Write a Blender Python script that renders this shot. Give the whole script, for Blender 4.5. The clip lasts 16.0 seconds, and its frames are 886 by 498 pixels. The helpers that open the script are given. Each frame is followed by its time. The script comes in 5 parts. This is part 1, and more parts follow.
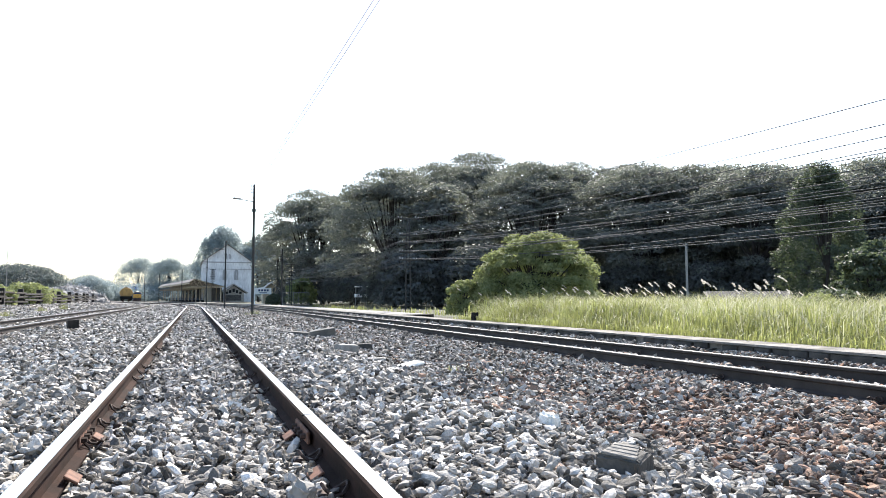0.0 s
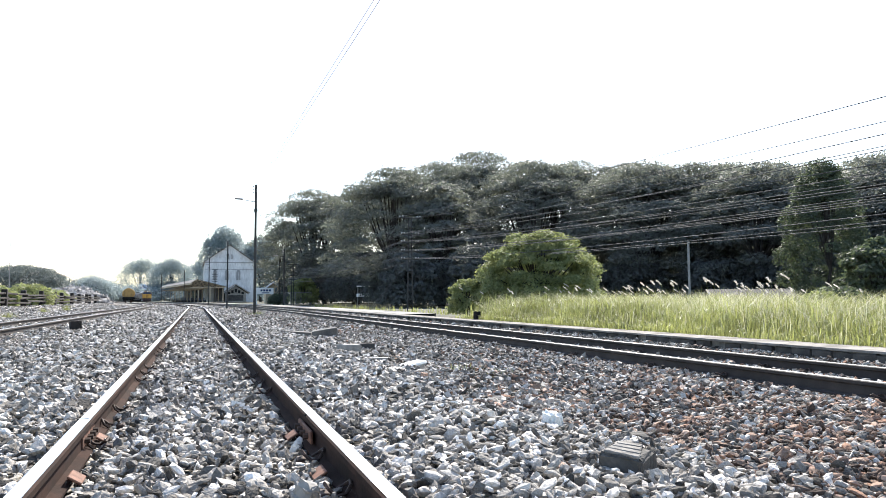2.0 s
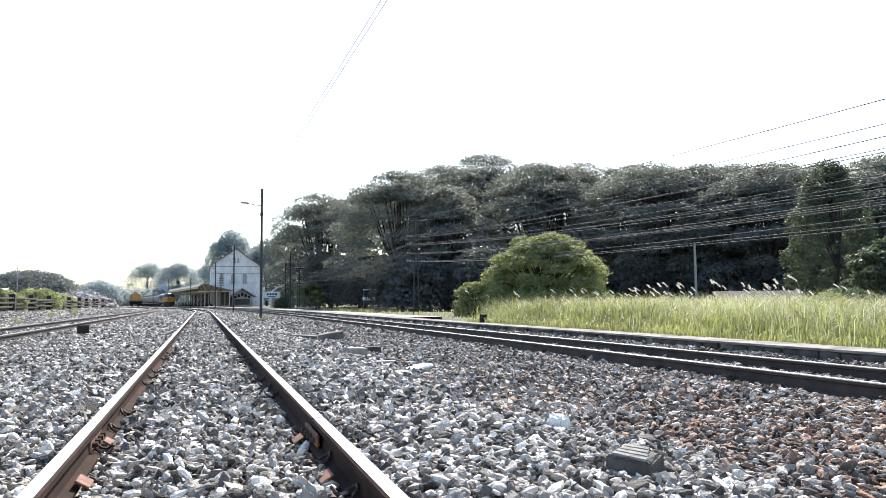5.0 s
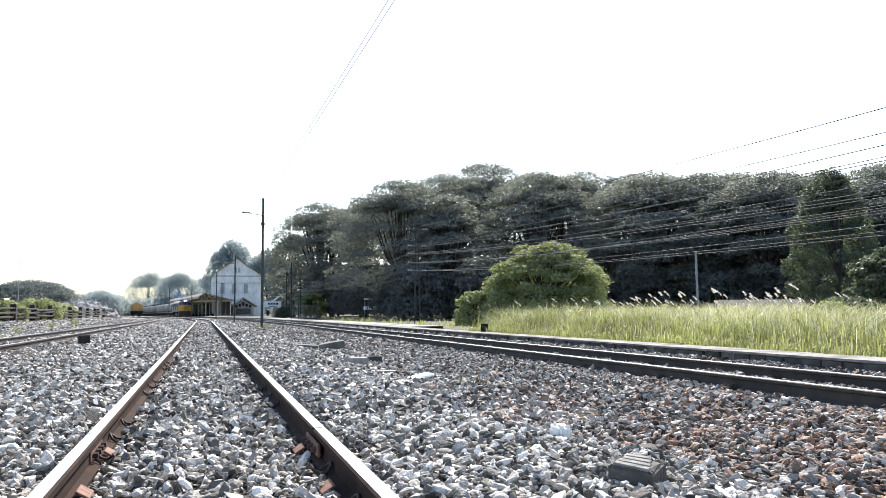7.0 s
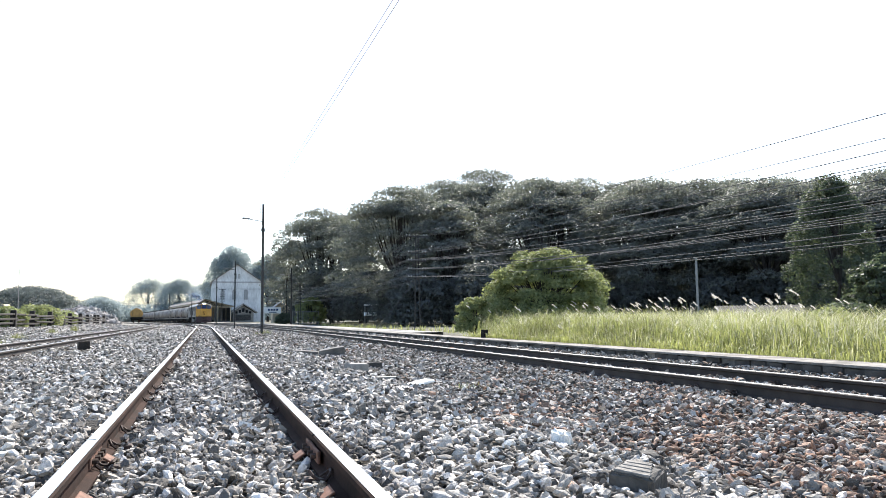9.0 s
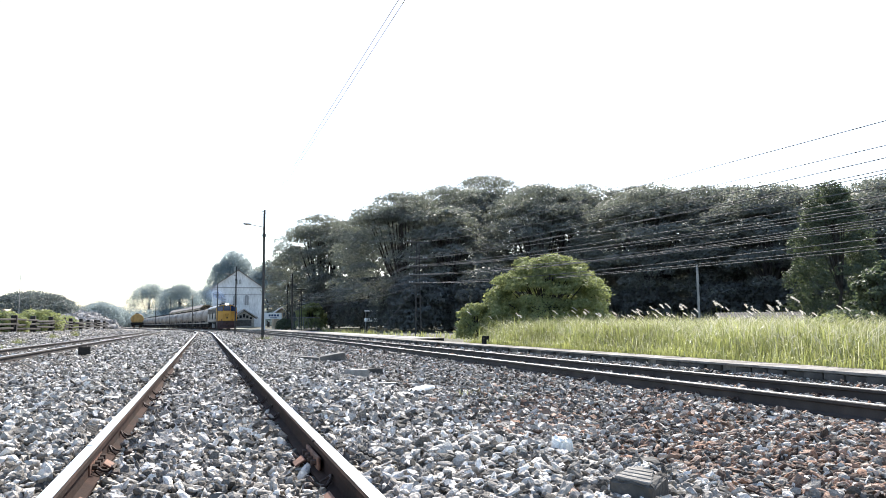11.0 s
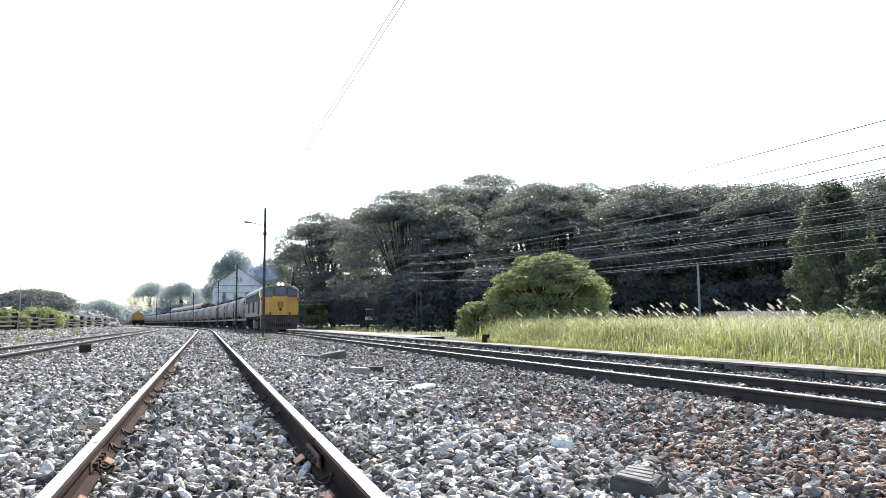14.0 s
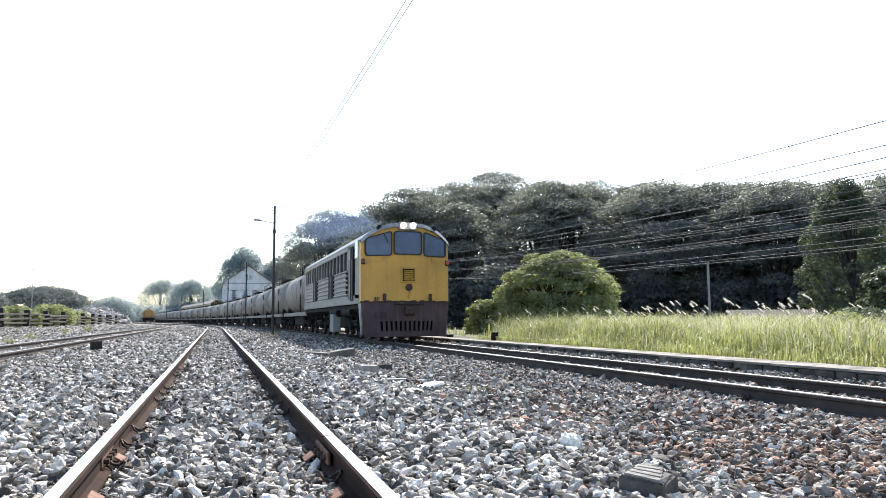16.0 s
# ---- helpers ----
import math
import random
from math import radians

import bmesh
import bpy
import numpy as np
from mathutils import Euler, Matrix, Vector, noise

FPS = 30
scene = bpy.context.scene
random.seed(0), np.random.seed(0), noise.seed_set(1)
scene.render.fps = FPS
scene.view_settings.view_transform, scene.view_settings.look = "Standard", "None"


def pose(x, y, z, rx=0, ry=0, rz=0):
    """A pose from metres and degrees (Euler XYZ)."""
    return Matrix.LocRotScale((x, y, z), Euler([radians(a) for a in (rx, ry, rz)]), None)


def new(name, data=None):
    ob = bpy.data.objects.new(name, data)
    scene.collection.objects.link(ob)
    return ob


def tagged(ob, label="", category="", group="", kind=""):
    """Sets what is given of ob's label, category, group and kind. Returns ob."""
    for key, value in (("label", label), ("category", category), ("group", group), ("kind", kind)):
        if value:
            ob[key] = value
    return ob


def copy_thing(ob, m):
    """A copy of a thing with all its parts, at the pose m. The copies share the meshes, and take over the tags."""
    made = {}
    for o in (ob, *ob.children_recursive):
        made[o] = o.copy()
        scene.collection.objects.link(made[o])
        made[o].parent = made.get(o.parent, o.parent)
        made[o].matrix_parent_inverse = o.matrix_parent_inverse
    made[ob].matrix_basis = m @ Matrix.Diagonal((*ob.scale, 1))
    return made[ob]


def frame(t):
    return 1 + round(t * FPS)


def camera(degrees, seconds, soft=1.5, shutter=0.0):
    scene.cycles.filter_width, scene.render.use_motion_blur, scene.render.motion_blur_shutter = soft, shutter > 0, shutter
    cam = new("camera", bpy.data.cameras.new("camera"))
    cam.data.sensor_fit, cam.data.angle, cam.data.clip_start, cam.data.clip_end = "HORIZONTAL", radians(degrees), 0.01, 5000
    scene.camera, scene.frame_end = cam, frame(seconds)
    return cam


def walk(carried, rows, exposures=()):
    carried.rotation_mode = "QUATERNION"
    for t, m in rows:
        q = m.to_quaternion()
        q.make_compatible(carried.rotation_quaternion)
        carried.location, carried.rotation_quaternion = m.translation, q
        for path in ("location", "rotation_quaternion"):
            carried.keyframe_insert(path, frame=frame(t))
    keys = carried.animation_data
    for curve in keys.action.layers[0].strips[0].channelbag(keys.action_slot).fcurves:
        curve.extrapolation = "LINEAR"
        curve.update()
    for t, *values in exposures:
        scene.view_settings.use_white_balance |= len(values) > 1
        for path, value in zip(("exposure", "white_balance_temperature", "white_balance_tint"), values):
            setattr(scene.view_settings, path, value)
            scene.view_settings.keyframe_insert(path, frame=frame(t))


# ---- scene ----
CAM_Z = 0.72
cam = camera(62.58, 16.0, 0.6)
walk(cam, [
    (0.0, pose(0, 0, CAM_Z, 93.944, 0.030, -19.002)),
    (0.5, pose(0, 0, CAM_Z, 93.952, 0.076, -18.842)),
    (1.0, pose(0, 0, CAM_Z, 93.806, 0.207, -18.741)),
    (1.5, pose(0, 0, CAM_Z, 93.712, 0.289, -18.810)),
    (2.0, pose(0, 0, CAM_Z, 93.882, 0.296, -18.838)),
    (2.5, pose(0, 0, CAM_Z, 93.918, 0.110, -18.808)),
    (3.0, pose(0, 0, CAM_Z, 94.004, 0.210, -18.738)),
    (3.5, pose(0, 0, CAM_Z, 94.268, 0.310, -18.673)),
    (4.0, pose(0, 0, CAM_Z, 94.081, 0.365, -18.566)),
    (6.5, pose(0, 0, CAM_Z, 94.573, 0.639, -18.223)),
    (7.0, pose(0, 0, CAM_Z, 94.853, 0.609, -18.277)),
    (7.5, pose(0, 0, CAM_Z, 95.160, 0.534, -18.360)),
    (8.0, pose(0, 0, CAM_Z, 95.322, 0.525, -18.454)),
    (8.5, pose(0, 0, CAM_Z, 95.425, 0.581, -18.400)),
    (9.0, pose(0, 0, CAM_Z, 95.320, 0.630, -18.265)),
    (11.5, pose(0, 0, CAM_Z, 95.848, 0.472, -18.195)),
    (12.0, pose(0, 0, CAM_Z, 95.721, 0.496, -18.133)),
    (12.5, pose(0, 0, CAM_Z, 95.805, 0.479, -18.202)),
    (13.0, pose(0, 0, CAM_Z, 95.978, 0.473, -18.277)),
    (13.5, pose(0, 0, CAM_Z, 95.982, 0.377, -18.296)),
    (14.0, pose(0, 0, CAM_Z, 95.670, 0.390, -18.158)),
    (14.5, pose(0, 0, CAM_Z, 95.488, 0.414, -18.176)),
    (15.0, pose(0, 0, CAM_Z, 95.485, 0.353, -17.685)),
    (15.5, pose(0, 0, CAM_Z, 95.419, 0.225, -17.577)),
    (16.0, pose(0, 0, CAM_Z, 95.509, 0.275, -17.463)),
])
scene.view_settings.exposure = 1.31

# ---- light ----
SUN_AZ, SUN_EL = radians(30), radians(43)
world = bpy.data.worlds.new("sky")
scene.world = world
world.use_nodes = True
wn = world.node_tree
sky = wn.nodes.new("ShaderNodeTexSky")
sky.sky_type = 'NISHITA'
sky.sun_disc = False
sky.sun_elevation = SUN_EL
sky.sun_rotation = SUN_AZ
sky.dust_density = 1.1
sky.air_density = 1.0
sky.ozone_density = 1.5
wn.nodes["Background"].inputs["Strength"].default_value = 0.15
wn.links.new(sky.outputs["Color"], wn.nodes["Background"].inputs["Color"])
sun_data = bpy.data.lights.new("sun", 'SUN')
sun_data.energy, sun_data.angle, sun_data.color = 5.0, radians(0.6), (1.0, 0.95, 0.87)
sun = new("sun", sun_data)
sun_dir = Vector((math.sin(SUN_AZ) * math.cos(SUN_EL), math.cos(SUN_AZ) * math.cos(SUN_EL), math.sin(SUN_EL)))
sun.rotation_euler = (-sun_dir).to_track_quat("-Z", "Y").to_euler()


# ---- materials ----
def mat(name, color, rough=0.7, metal=0.0, vary=0.25, scale=8.0, grain=60.0, bump=0.3, depth=0.01, spec=0.3, color2=None, objrand=0.0, island=0.0, streak=0.0, grime=(0.09, 0.065, 0.045)):
    """Base colour with stains at two scales, fine relief, and chance per object or per island."""
    m = bpy.data.materials.new(name)
    m.use_nodes = True
    n, l = m.node_tree.nodes, m.node_tree.links
    b = n["Principled BSDF"]
    b.inputs["Roughness"].default_value, b.inputs["Metallic"].default_value = rough, metal
    b.inputs["Specular IOR Level"].default_value = spec
    tc = n.new("ShaderNodeTexCoord")
    big = n.new("ShaderNodeTexNoise")
    big.inputs["Scale"].default_value, big.inputs["Detail"].default_value = scale, 6
    fine = n.new("ShaderNodeTexNoise")
    fine.inputs["Scale"].default_value, fine.inputs["Detail"].default_value = grain, 4
    for k in (big, fine):
        l.new(tc.outputs["Object"], k.inputs["Vector"])
    ramp = n.new("ShaderNodeMapRange")
    ramp.inputs[1].default_value, ramp.inputs[2].default_value = 0.35, 0.65
    l.new(big.outputs["Fac"], ramp.inputs[0])
    mix = n.new("ShaderNodeMix")
    mix.data_type = 'RGBA'
    c2 = color2 or tuple(c * (1 - vary) for c in color)
    mix.inputs[6].default_value, mix.inputs[7].default_value = (*color, 1), (*c2, 1)
    l.new(ramp.outputs[0], mix.inputs[0])
    base = mix.outputs[2]
    if streak:
        mp = n.new("ShaderNodeMapping")
        mp.inputs["Scale"].default_value = (5.0, 5.0, 0.45)
        run = n.new("ShaderNodeTexNoise")
        run.inputs["Scale"].default_value, run.inputs["Detail"].default_value = 1.6, 7
        l.new(tc.outputs["Object"], mp.inputs["Vector"])
        l.new(mp.outputs[0], run.inputs["Vector"])
        cut = n.new("ShaderNodeMapRange")
        cut.inputs[1].default_value, cut.inputs[2].default_value, cut.inputs[4].default_value = 0.48, 0.75, streak
        l.new(run.outputs["Fac"], cut.inputs[0])
        dirt = n.new("ShaderNodeMix")
        dirt.data_type = 'RGBA'
        dirt.inputs[7].default_value = (*grime, 1)
        l.new(cut.outputs[0], dirt.inputs[0])
        l.new(base, dirt.inputs[6])
        base = dirt.outputs[2]
    hsv = n.new("ShaderNodeHueSaturation")
    l.new(base, hsv.inputs["Color"])
    val = n.new("ShaderNodeMath")
    val.operation = 'MULTIPLY_ADD'
    val.inputs[1].default_value, val.inputs[2].default_value = vary * 1.2, 1 - vary * 0.6
    l.new(fine.outputs["Fac"], val.inputs[0])
    last = val
    for amount, kind, out in ((objrand, "ShaderNodeObjectInfo", "Random"), (island, "ShaderNodeNewGeometry", "Random Per Island")):
        if amount:
            src = n.new(kind)
            a = n.new("ShaderNodeMath")
            a.operation = 'MULTIPLY_ADD'
            a.inputs[1].default_value, a.inputs[2].default_value = amount, 1 - amount / 2
            l.new(src.outputs[out], a.inputs[0])
            p = n.new("ShaderNodeMath")
            p.operation = 'MULTIPLY'
            l.new(last.outputs[0], p.inputs[0])
            l.new(a.outputs[0], p.inputs[1])
            last = p
    l.new(last.outputs[0], hsv.inputs["Value"])
    l.new(hsv.outputs[0], b.inputs["Base Color"])
    if bump:
        bp = n.new("ShaderNodeBump")
        bp.inputs["Strength"].default_value, bp.inputs["Distance"].default_value = bump, depth
        l.new(fine.outputs["Fac"], bp.inputs["Height"])
        l.new(bp.outputs[0], b.inputs["Normal"])
    return m


def leaf_mat(name, color, back, vary=0.5):
    """Leaves: a diffuse and a translucent half, with chance per leaf and per patch."""
    m = bpy.data.materials.new(name)
    m.use_nodes = True
    n, l = m.node_tree.nodes, m.node_tree.links
    b = n["Principled BSDF"]
    b.inputs["Roughness"].default_value = 0.55
    b.inputs["Specular IOR Level"].default_value = 0.25
    geo = n.new("ShaderNodeNewGeometry")
    tc = n.new("ShaderNodeTexCoord")
    nz = n.new("ShaderNodeTexNoise")
    nz.inputs["Scale"].default_value = 0.5
    l.new(tc.outputs["Object"], nz.inputs["Vector"])
    s = n.new("ShaderNodeMath")
    s.operation = 'ADD'
    l.new(geo.outputs["Random Per Island"], s.inputs[0])
    l.new(nz.outputs["Fac"], s.inputs[1])
    v = n.new("ShaderNodeMath")
    v.operation = 'MULTIPLY_ADD'
    v.inputs[1].default_value, v.inputs[2].default_value = vary, 1 - vary
    l.new(s.outputs[0], v.inputs[0])
    tr = n.new("ShaderNodeBsdfTranslucent")
    for c, sock in ((color, b.inputs["Base Color"]), (back, tr.inputs["Color"])):
        h = n.new("ShaderNodeHueSaturation")
        h.inputs["Color"].default_value = (*c, 1)
        l.new(v.outputs[0], h.inputs["Value"])
        l.new(h.outputs[0], sock)
    add = n.new("ShaderNodeMixShader")
    add.inputs[0].default_value = 0.48
    l.new(b.outputs[0], add.inputs[1])
    l.new(tr.outputs[0], add.inputs[2])
    l.new(add.outputs[0], n["Material Output"].inputs["Surface"])
    return m


def ballast_mat(name, island):
    """Crushed granite: pale to dark greys, with rusty brown stone over a patch beside the main line."""
    m = bpy.data.materials.new(name)
    m.use_nodes = True
    n, l = m.node_tree.nodes, m.node_tree.links
    b = n["Principled BSDF"]
    b.inputs["Roughness"].default_value, b.inputs["Specular IOR Level"].default_value = 0.9, 0.08
    tc = n.new("ShaderNodeTexCoord")
    grey = n.new("ShaderNodeValToRGB")
    brown = n.new("ShaderNodeValToRGB")
    for r, cols in ((grey, ((0, (0.052, 0.047, 0.041)), (0.3, (0.182, 0.166, 0.145)), (0.75, (0.425, 0.39, 0.345)), (1, (0.79, 0.735, 0.665)))),
                    (brown, ((0, (0.06, 0.045, 0.036)), (0.35, (0.17, 0.125, 0.1)), (0.62, (0.33, 0.225, 0.165)), (0.8, (0.33, 0.19, 0.125)), (1, (0.55, 0.43, 0.35))))):
        while len(r.color_ramp.elements) < len(cols):
            r.color_ramp.elements.new(0.5)
        for e, (p, c) in zip(r.color_ramp.elements, cols):
            e.position, e.color = p, (*c, 1)
    if island:
        geo = n.new("ShaderNodeNewGeometry")
        src = geo.outputs["Random Per Island"]
    else:
        vor = n.new("ShaderNodeTexVoronoi")
        vor.inputs["Scale"].default_value = 16
        l.new(tc.outputs["Object"], vor.inputs["Vector"])
        sp = n.new("ShaderNodeSeparateColor")
        l.new(vor.outputs["Color"], sp.inputs[0])
        src = sp.outputs[0]
        bp = n.new("ShaderNodeBump")
        bp.inputs["Strength"].default_value, bp.inputs["Distance"].default_value = 1.0, 0.05
        bp.invert = True
        l.new(vor.outputs["Distance"], bp.inputs["Height"])
        l.new(bp.outputs[0], b.inputs["Normal"])
    l.new(src, grey.inputs[0])
    l.new(src, brown.inputs[0])
    # where the older brown ballast lies
    xyz = n.new("ShaderNodeSeparateXYZ")
    l.new(tc.outputs["Object"], xyz.inputs[0])
    nz = n.new("ShaderNodeTexNoise")
    nz.inputs["Scale"].default_value, nz.inputs["Detail"].default_value = 1.2, 5
    l.new(tc.outputs["Object"], nz.inputs["Vector"])
    sh = n.new("ShaderNodeMath")
    sh.operation = 'MULTIPLY_ADD'
    sh.inputs[1].default_value = 3.0
    l.new(nz.outputs["Fac"], sh.inputs[0])
    l.new(xyz.outputs["X"], sh.inputs[2])
    edge = n.new("ShaderNodeMapRange")
    edge.inputs[1].default_value, edge.inputs[2].default_value = 3.3, 4.3
    l.new(sh.outputs[0], edge.inputs[0])
    far = n.new("ShaderNodeMapRange")
    far.inputs[1].default_value, far.inputs[2].default_value = 9.0, 3.5
    far.inputs[3].default_value, far.inputs[4].default_value = 0.15, 1.0
    l.new(xyz.outputs["Y"], far.inputs[0])
    both = n.new("ShaderNodeMath")
    both.operation = 'MULTIPLY'
    l.new(edge.outputs[0], both.inputs[0])
    l.new(far.outputs[0], both.inputs[1])
    mix = n.new("ShaderNodeMix")
    mix.data_type = 'RGBA'
    chance = n.new("ShaderNodeMath")
    chance.operation = 'MULTIPLY'
    chance.inputs[1].default_value = 17.31
    l.new(src, chance.inputs[0])
    part_of = n.new("ShaderNodeMath")
    part_of.operation = 'FRACT'
    l.new(chance.outputs[0], part_of.inputs[0])
    share = n.new("ShaderNodeMath")
    share.operation = 'MULTIPLY'
    share.inputs[1].default_value = 0.5
    l.new(both.outputs[0], share.inputs[0])
    pick = n.new("ShaderNodeMath")
    pick.operation = 'LESS_THAN'
    l.new(part_of.outputs[0], pick.inputs[0])
    l.new(share.outputs[0], pick.inputs[1])
    l.new(pick.outputs[0], mix.inputs[0])
    l.new(grey.outputs[0], mix.inputs[6])
    l.new(brown.outputs[0], mix.inputs[7])
    grain = n.new("ShaderNodeTexNoise")
    grain.inputs["Scale"].default_value, grain.inputs["Detail"].default_value = 70, 6
    l.new(tc.outputs["Object"], grain.inputs["Vector"])
    g = n.new("ShaderNodeMapRange")
    # bed set darker: shade between loose stones is put into its colour
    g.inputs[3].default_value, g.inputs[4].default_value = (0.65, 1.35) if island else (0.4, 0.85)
    l.new(grain.outputs["Fac"], g.inputs[0])
    hsv = n.new("ShaderNodeHueSaturation")
    l.new(mix.outputs[2], hsv.inputs["Color"])
    old = n.new("ShaderNodeMath")
    old.operation = 'MULTIPLY_ADD'
    old.inputs[1].default_value, old.inputs[2].default_value = -0.2, 1.0
    l.new(edge.outputs[0], old.inputs[0])
    worn = n.new("ShaderNodeMath")
    worn.operation = 'MULTIPLY'
    l.new(g.outputs[0], worn.inputs[0])
    l.new(old.outputs[0], worn.inputs[1])
    l.new(worn.outputs[0], hsv.inputs["Value"])
    l.new(hsv.outputs[0], b.inputs["Base Color"])
    if island:
        bp = n.new("ShaderNodeBump")
        bp.inputs["Strength"].default_value, bp.inputs["Distance"].default_value = 0.9, 0.012
        l.new(grain.outputs["Fac"], bp.inputs["Height"])
        l.new(bp.outputs[0], b.inputs["Normal"])
    return m


STONE = ballast_mat("ballast_stone", True)
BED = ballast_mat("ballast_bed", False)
RAILTOP = mat("worn_rail_steel", (0.62, 0.6, 0.58), 0.28, 1.0, 0.15, 3, 120, 0.05, 0.001)
RAILDULL = mat("dull_rail_steel", (0.3, 0.29, 0.28), 0.5, 0.8, 0.25, 3, 120, 0.05, 0.001)
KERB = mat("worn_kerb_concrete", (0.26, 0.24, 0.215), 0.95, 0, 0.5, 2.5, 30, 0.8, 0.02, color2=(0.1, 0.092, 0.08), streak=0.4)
RAILSIDE = mat("rusty_rail_side", (0.045, 0.026, 0.02), 0.9, 0.0, 0.5, 5, 70, 0.4, 0.003, 0.06, color2=(0.026, 0.018, 0.015))
RAILDARK = mat("dark_rail_side", (0.045, 0.036, 0.032), 0.75, 0.0, 0.4, 5, 70, 0.4, 0.003)
RUST = mat("rusty_clip", (0.2, 0.1, 0.065), 0.8, 0.1, 0.5, 20, 150, 0.4, 0.002)
DARKRUST = mat("dark_rusty_iron", (0.07, 0.045, 0.035), 0.75, 0.2, 0.5, 20, 150, 0.4, 0.002)
CONC = mat("weathered_concrete", (0.33, 0.31, 0.28), 0.9, 0, 0.35, 2, 40, 0.5, 0.01, streak=0.4)
# dark base also carries the shade of kerb face, canopy wall and entrance
CONCDARK = mat("stained_and_shaded_concrete", (0.085, 0.078, 0.07), 0.9, 0, 0.5, 3, 40, 0.6, 0.01)
SOIL = mat("dry_soil", (0.2, 0.188, 0.17), 0.95, 0, 0.4, 0.3, 12, 1.0, 0.08, color2=(0.13, 0.125, 0.1))
# verge colour is darkened to hold the shadow of the trees
GRASSY = mat("grassy_ground", (0.055, 0.06, 0.035), 0.95, 0, 0.5, 0.4, 6, 0.6, 0.05, color2=(0.08, 0.07, 0.05))
BARK = mat("bark", (0.06, 0.052, 0.045), 0.9, 0, 0.5, 3, 25, 0.8, 0.03)
# crown leaves lifted and greyed for haze and for their sunlit tops
LEAF = leaf_mat("rain_tree_leaf", (0.16, 0.166, 0.15), (0.165, 0.178, 0.13))
# darker copy of the crown leaf: shade under the trees is painted in
LEAFSHADE = leaf_mat("shaded_leaf", (0.115, 0.122, 0.115), (0.1, 0.11, 0.09))
LEAFMID = leaf_mat("feathery_leaf", (0.085, 0.102, 0.068), (0.09, 0.115, 0.055))
LEAFLIT = leaf_mat("young_leaf", (0.215, 0.235, 0.11), (0.27, 0.3, 0.11))
# distance haze is painted into the next two leaf colours
LEAFHAZE = leaf_mat("hazed_leaf", (0.27, 0.32, 0.32), (0.27, 0.32, 0.315))
LEAFDOME = leaf_mat("hazed_dome_leaf", (0.13, 0.15, 0.145), (0.12, 0.14, 0.125))
STRAW = leaf_mat("dry_straw", (0.42, 0.4, 0.27), (0.46, 0.45, 0.28), 0.5)
GRASS = leaf_mat("tall_grass", (0.22, 0.222, 0.1), (0.28, 0.3, 0.095), 0.85)
PLUME = leaf_mat("grass_plume", (0.62, 0.58, 0.52), (0.7, 0.66, 0.6), 0.2)
# darkened so the fence keeps its backlit silhouette in the colour
WOOD = mat("old_timber", (0.035, 0.03, 0.026), 0.9, 0, 0.45, 4, 40, 0.6, 0.01)
POLE = mat("dark_steel_pole", (0.05, 0.048, 0.045), 0.6, 0.4, 0.3, 5, 60, 0.2, 0.003)
POLEGREY = mat("grey_concrete_pole", (0.3, 0.29, 0.27), 0.85, 0, 0.3, 4, 60, 0.3, 0.004)
WIRE = mat("wire", (0.085, 0.082, 0.082), 0.8, 0.0, 0.2, 5, 60, 0)
CERAMIC = mat("white_insulator", (0.5, 0.5, 0.48), 0.25, 0, 0.1, 5, 60, 0)
YELLOW = mat("loco_yellow", (0.53, 0.285, 0.05), 0.5, 0, 0.2, 1.1, 14, 0.1, 0.004, 0.35, color2=(0.44, 0.23, 0.042), streak=0.22)
MAROON = mat("loco_maroon", (0.065, 0.036, 0.038), 0.6, 0, 0.4, 2, 14, 0.2, 0.004, streak=0.5)
SILVER = mat("loco_silver", (0.22, 0.21, 0.195), 0.55, 0.15, 0.25, 1.5, 20, 0.1, 0.004, 0.5, streak=0.75)
ROOFGREY = mat("loco_roof", (0.32, 0.315, 0.3), 0.5, 0.1, 0.3, 1.5, 20, 0.1, 0.004, streak=0.6)
# soot and black paint, also painted in for unlit openings
BLACK = mat("soot_and_shade_black", (0.018, 0.018, 0.018), 0.8, 0, 0.4, 4, 40, 0.2, 0.004, 0.1)
RUBBER = mat("black_rubber", (0.012, 0.012, 0.012), 0.5, 0, 0.2, 4, 40, 0)
GLASS = mat("tinted_windscreen", (0.035, 0.06, 0.13), 0.12, 0, 0.35, 2, 9, 0, 0.01, 0.4)
RED = mat("red_lamp", (0.5, 0.03, 0.03), 0.3, 0, 0.1, 2, 20, 0)
TANK = mat("tank_paint", (0.27, 0.245, 0.215), 0.65, 0.0, 0.25, 0.8, 10, 0.1, 0.004, 0.2, streak=0.8)
TANKYEL = mat("tank_yellow", (0.36, 0.215, 0.065), 0.55, 0, 0.25, 0.8, 10, 0.1, 0.004, streak=0.7)
WALLW = mat("stained_white_wall", (0.68, 0.67, 0.65), 0.9, 0, 0.25, 0.5, 8, 0.2, 0.01, streak=0.5)
TRIMG = mat("grey_trim", (0.33, 0.32, 0.31), 0.9, 0, 0.25, 0.5, 8, 0.2, 0.01)
ROOFT = mat("corrugated_roof", (0.22, 0.185, 0.155), 0.7, 0.1, 0.3, 0.7, 10, 0.2, 0.01)
ROOFRED = mat("red_tile_roof", (0.28, 0.15, 0.11), 0.85, 0, 0.35, 0.7, 10, 0.3, 0.01)
CREAM = mat("cream_paint", (0.45, 0.37, 0.26), 0.7, 0, 0.2, 1, 15, 0.1, 0.004)
WHITE = mat("white_sign_paint", (0.78, 0.78, 0.76), 0.6, 0, 0.1, 1, 15, 0)
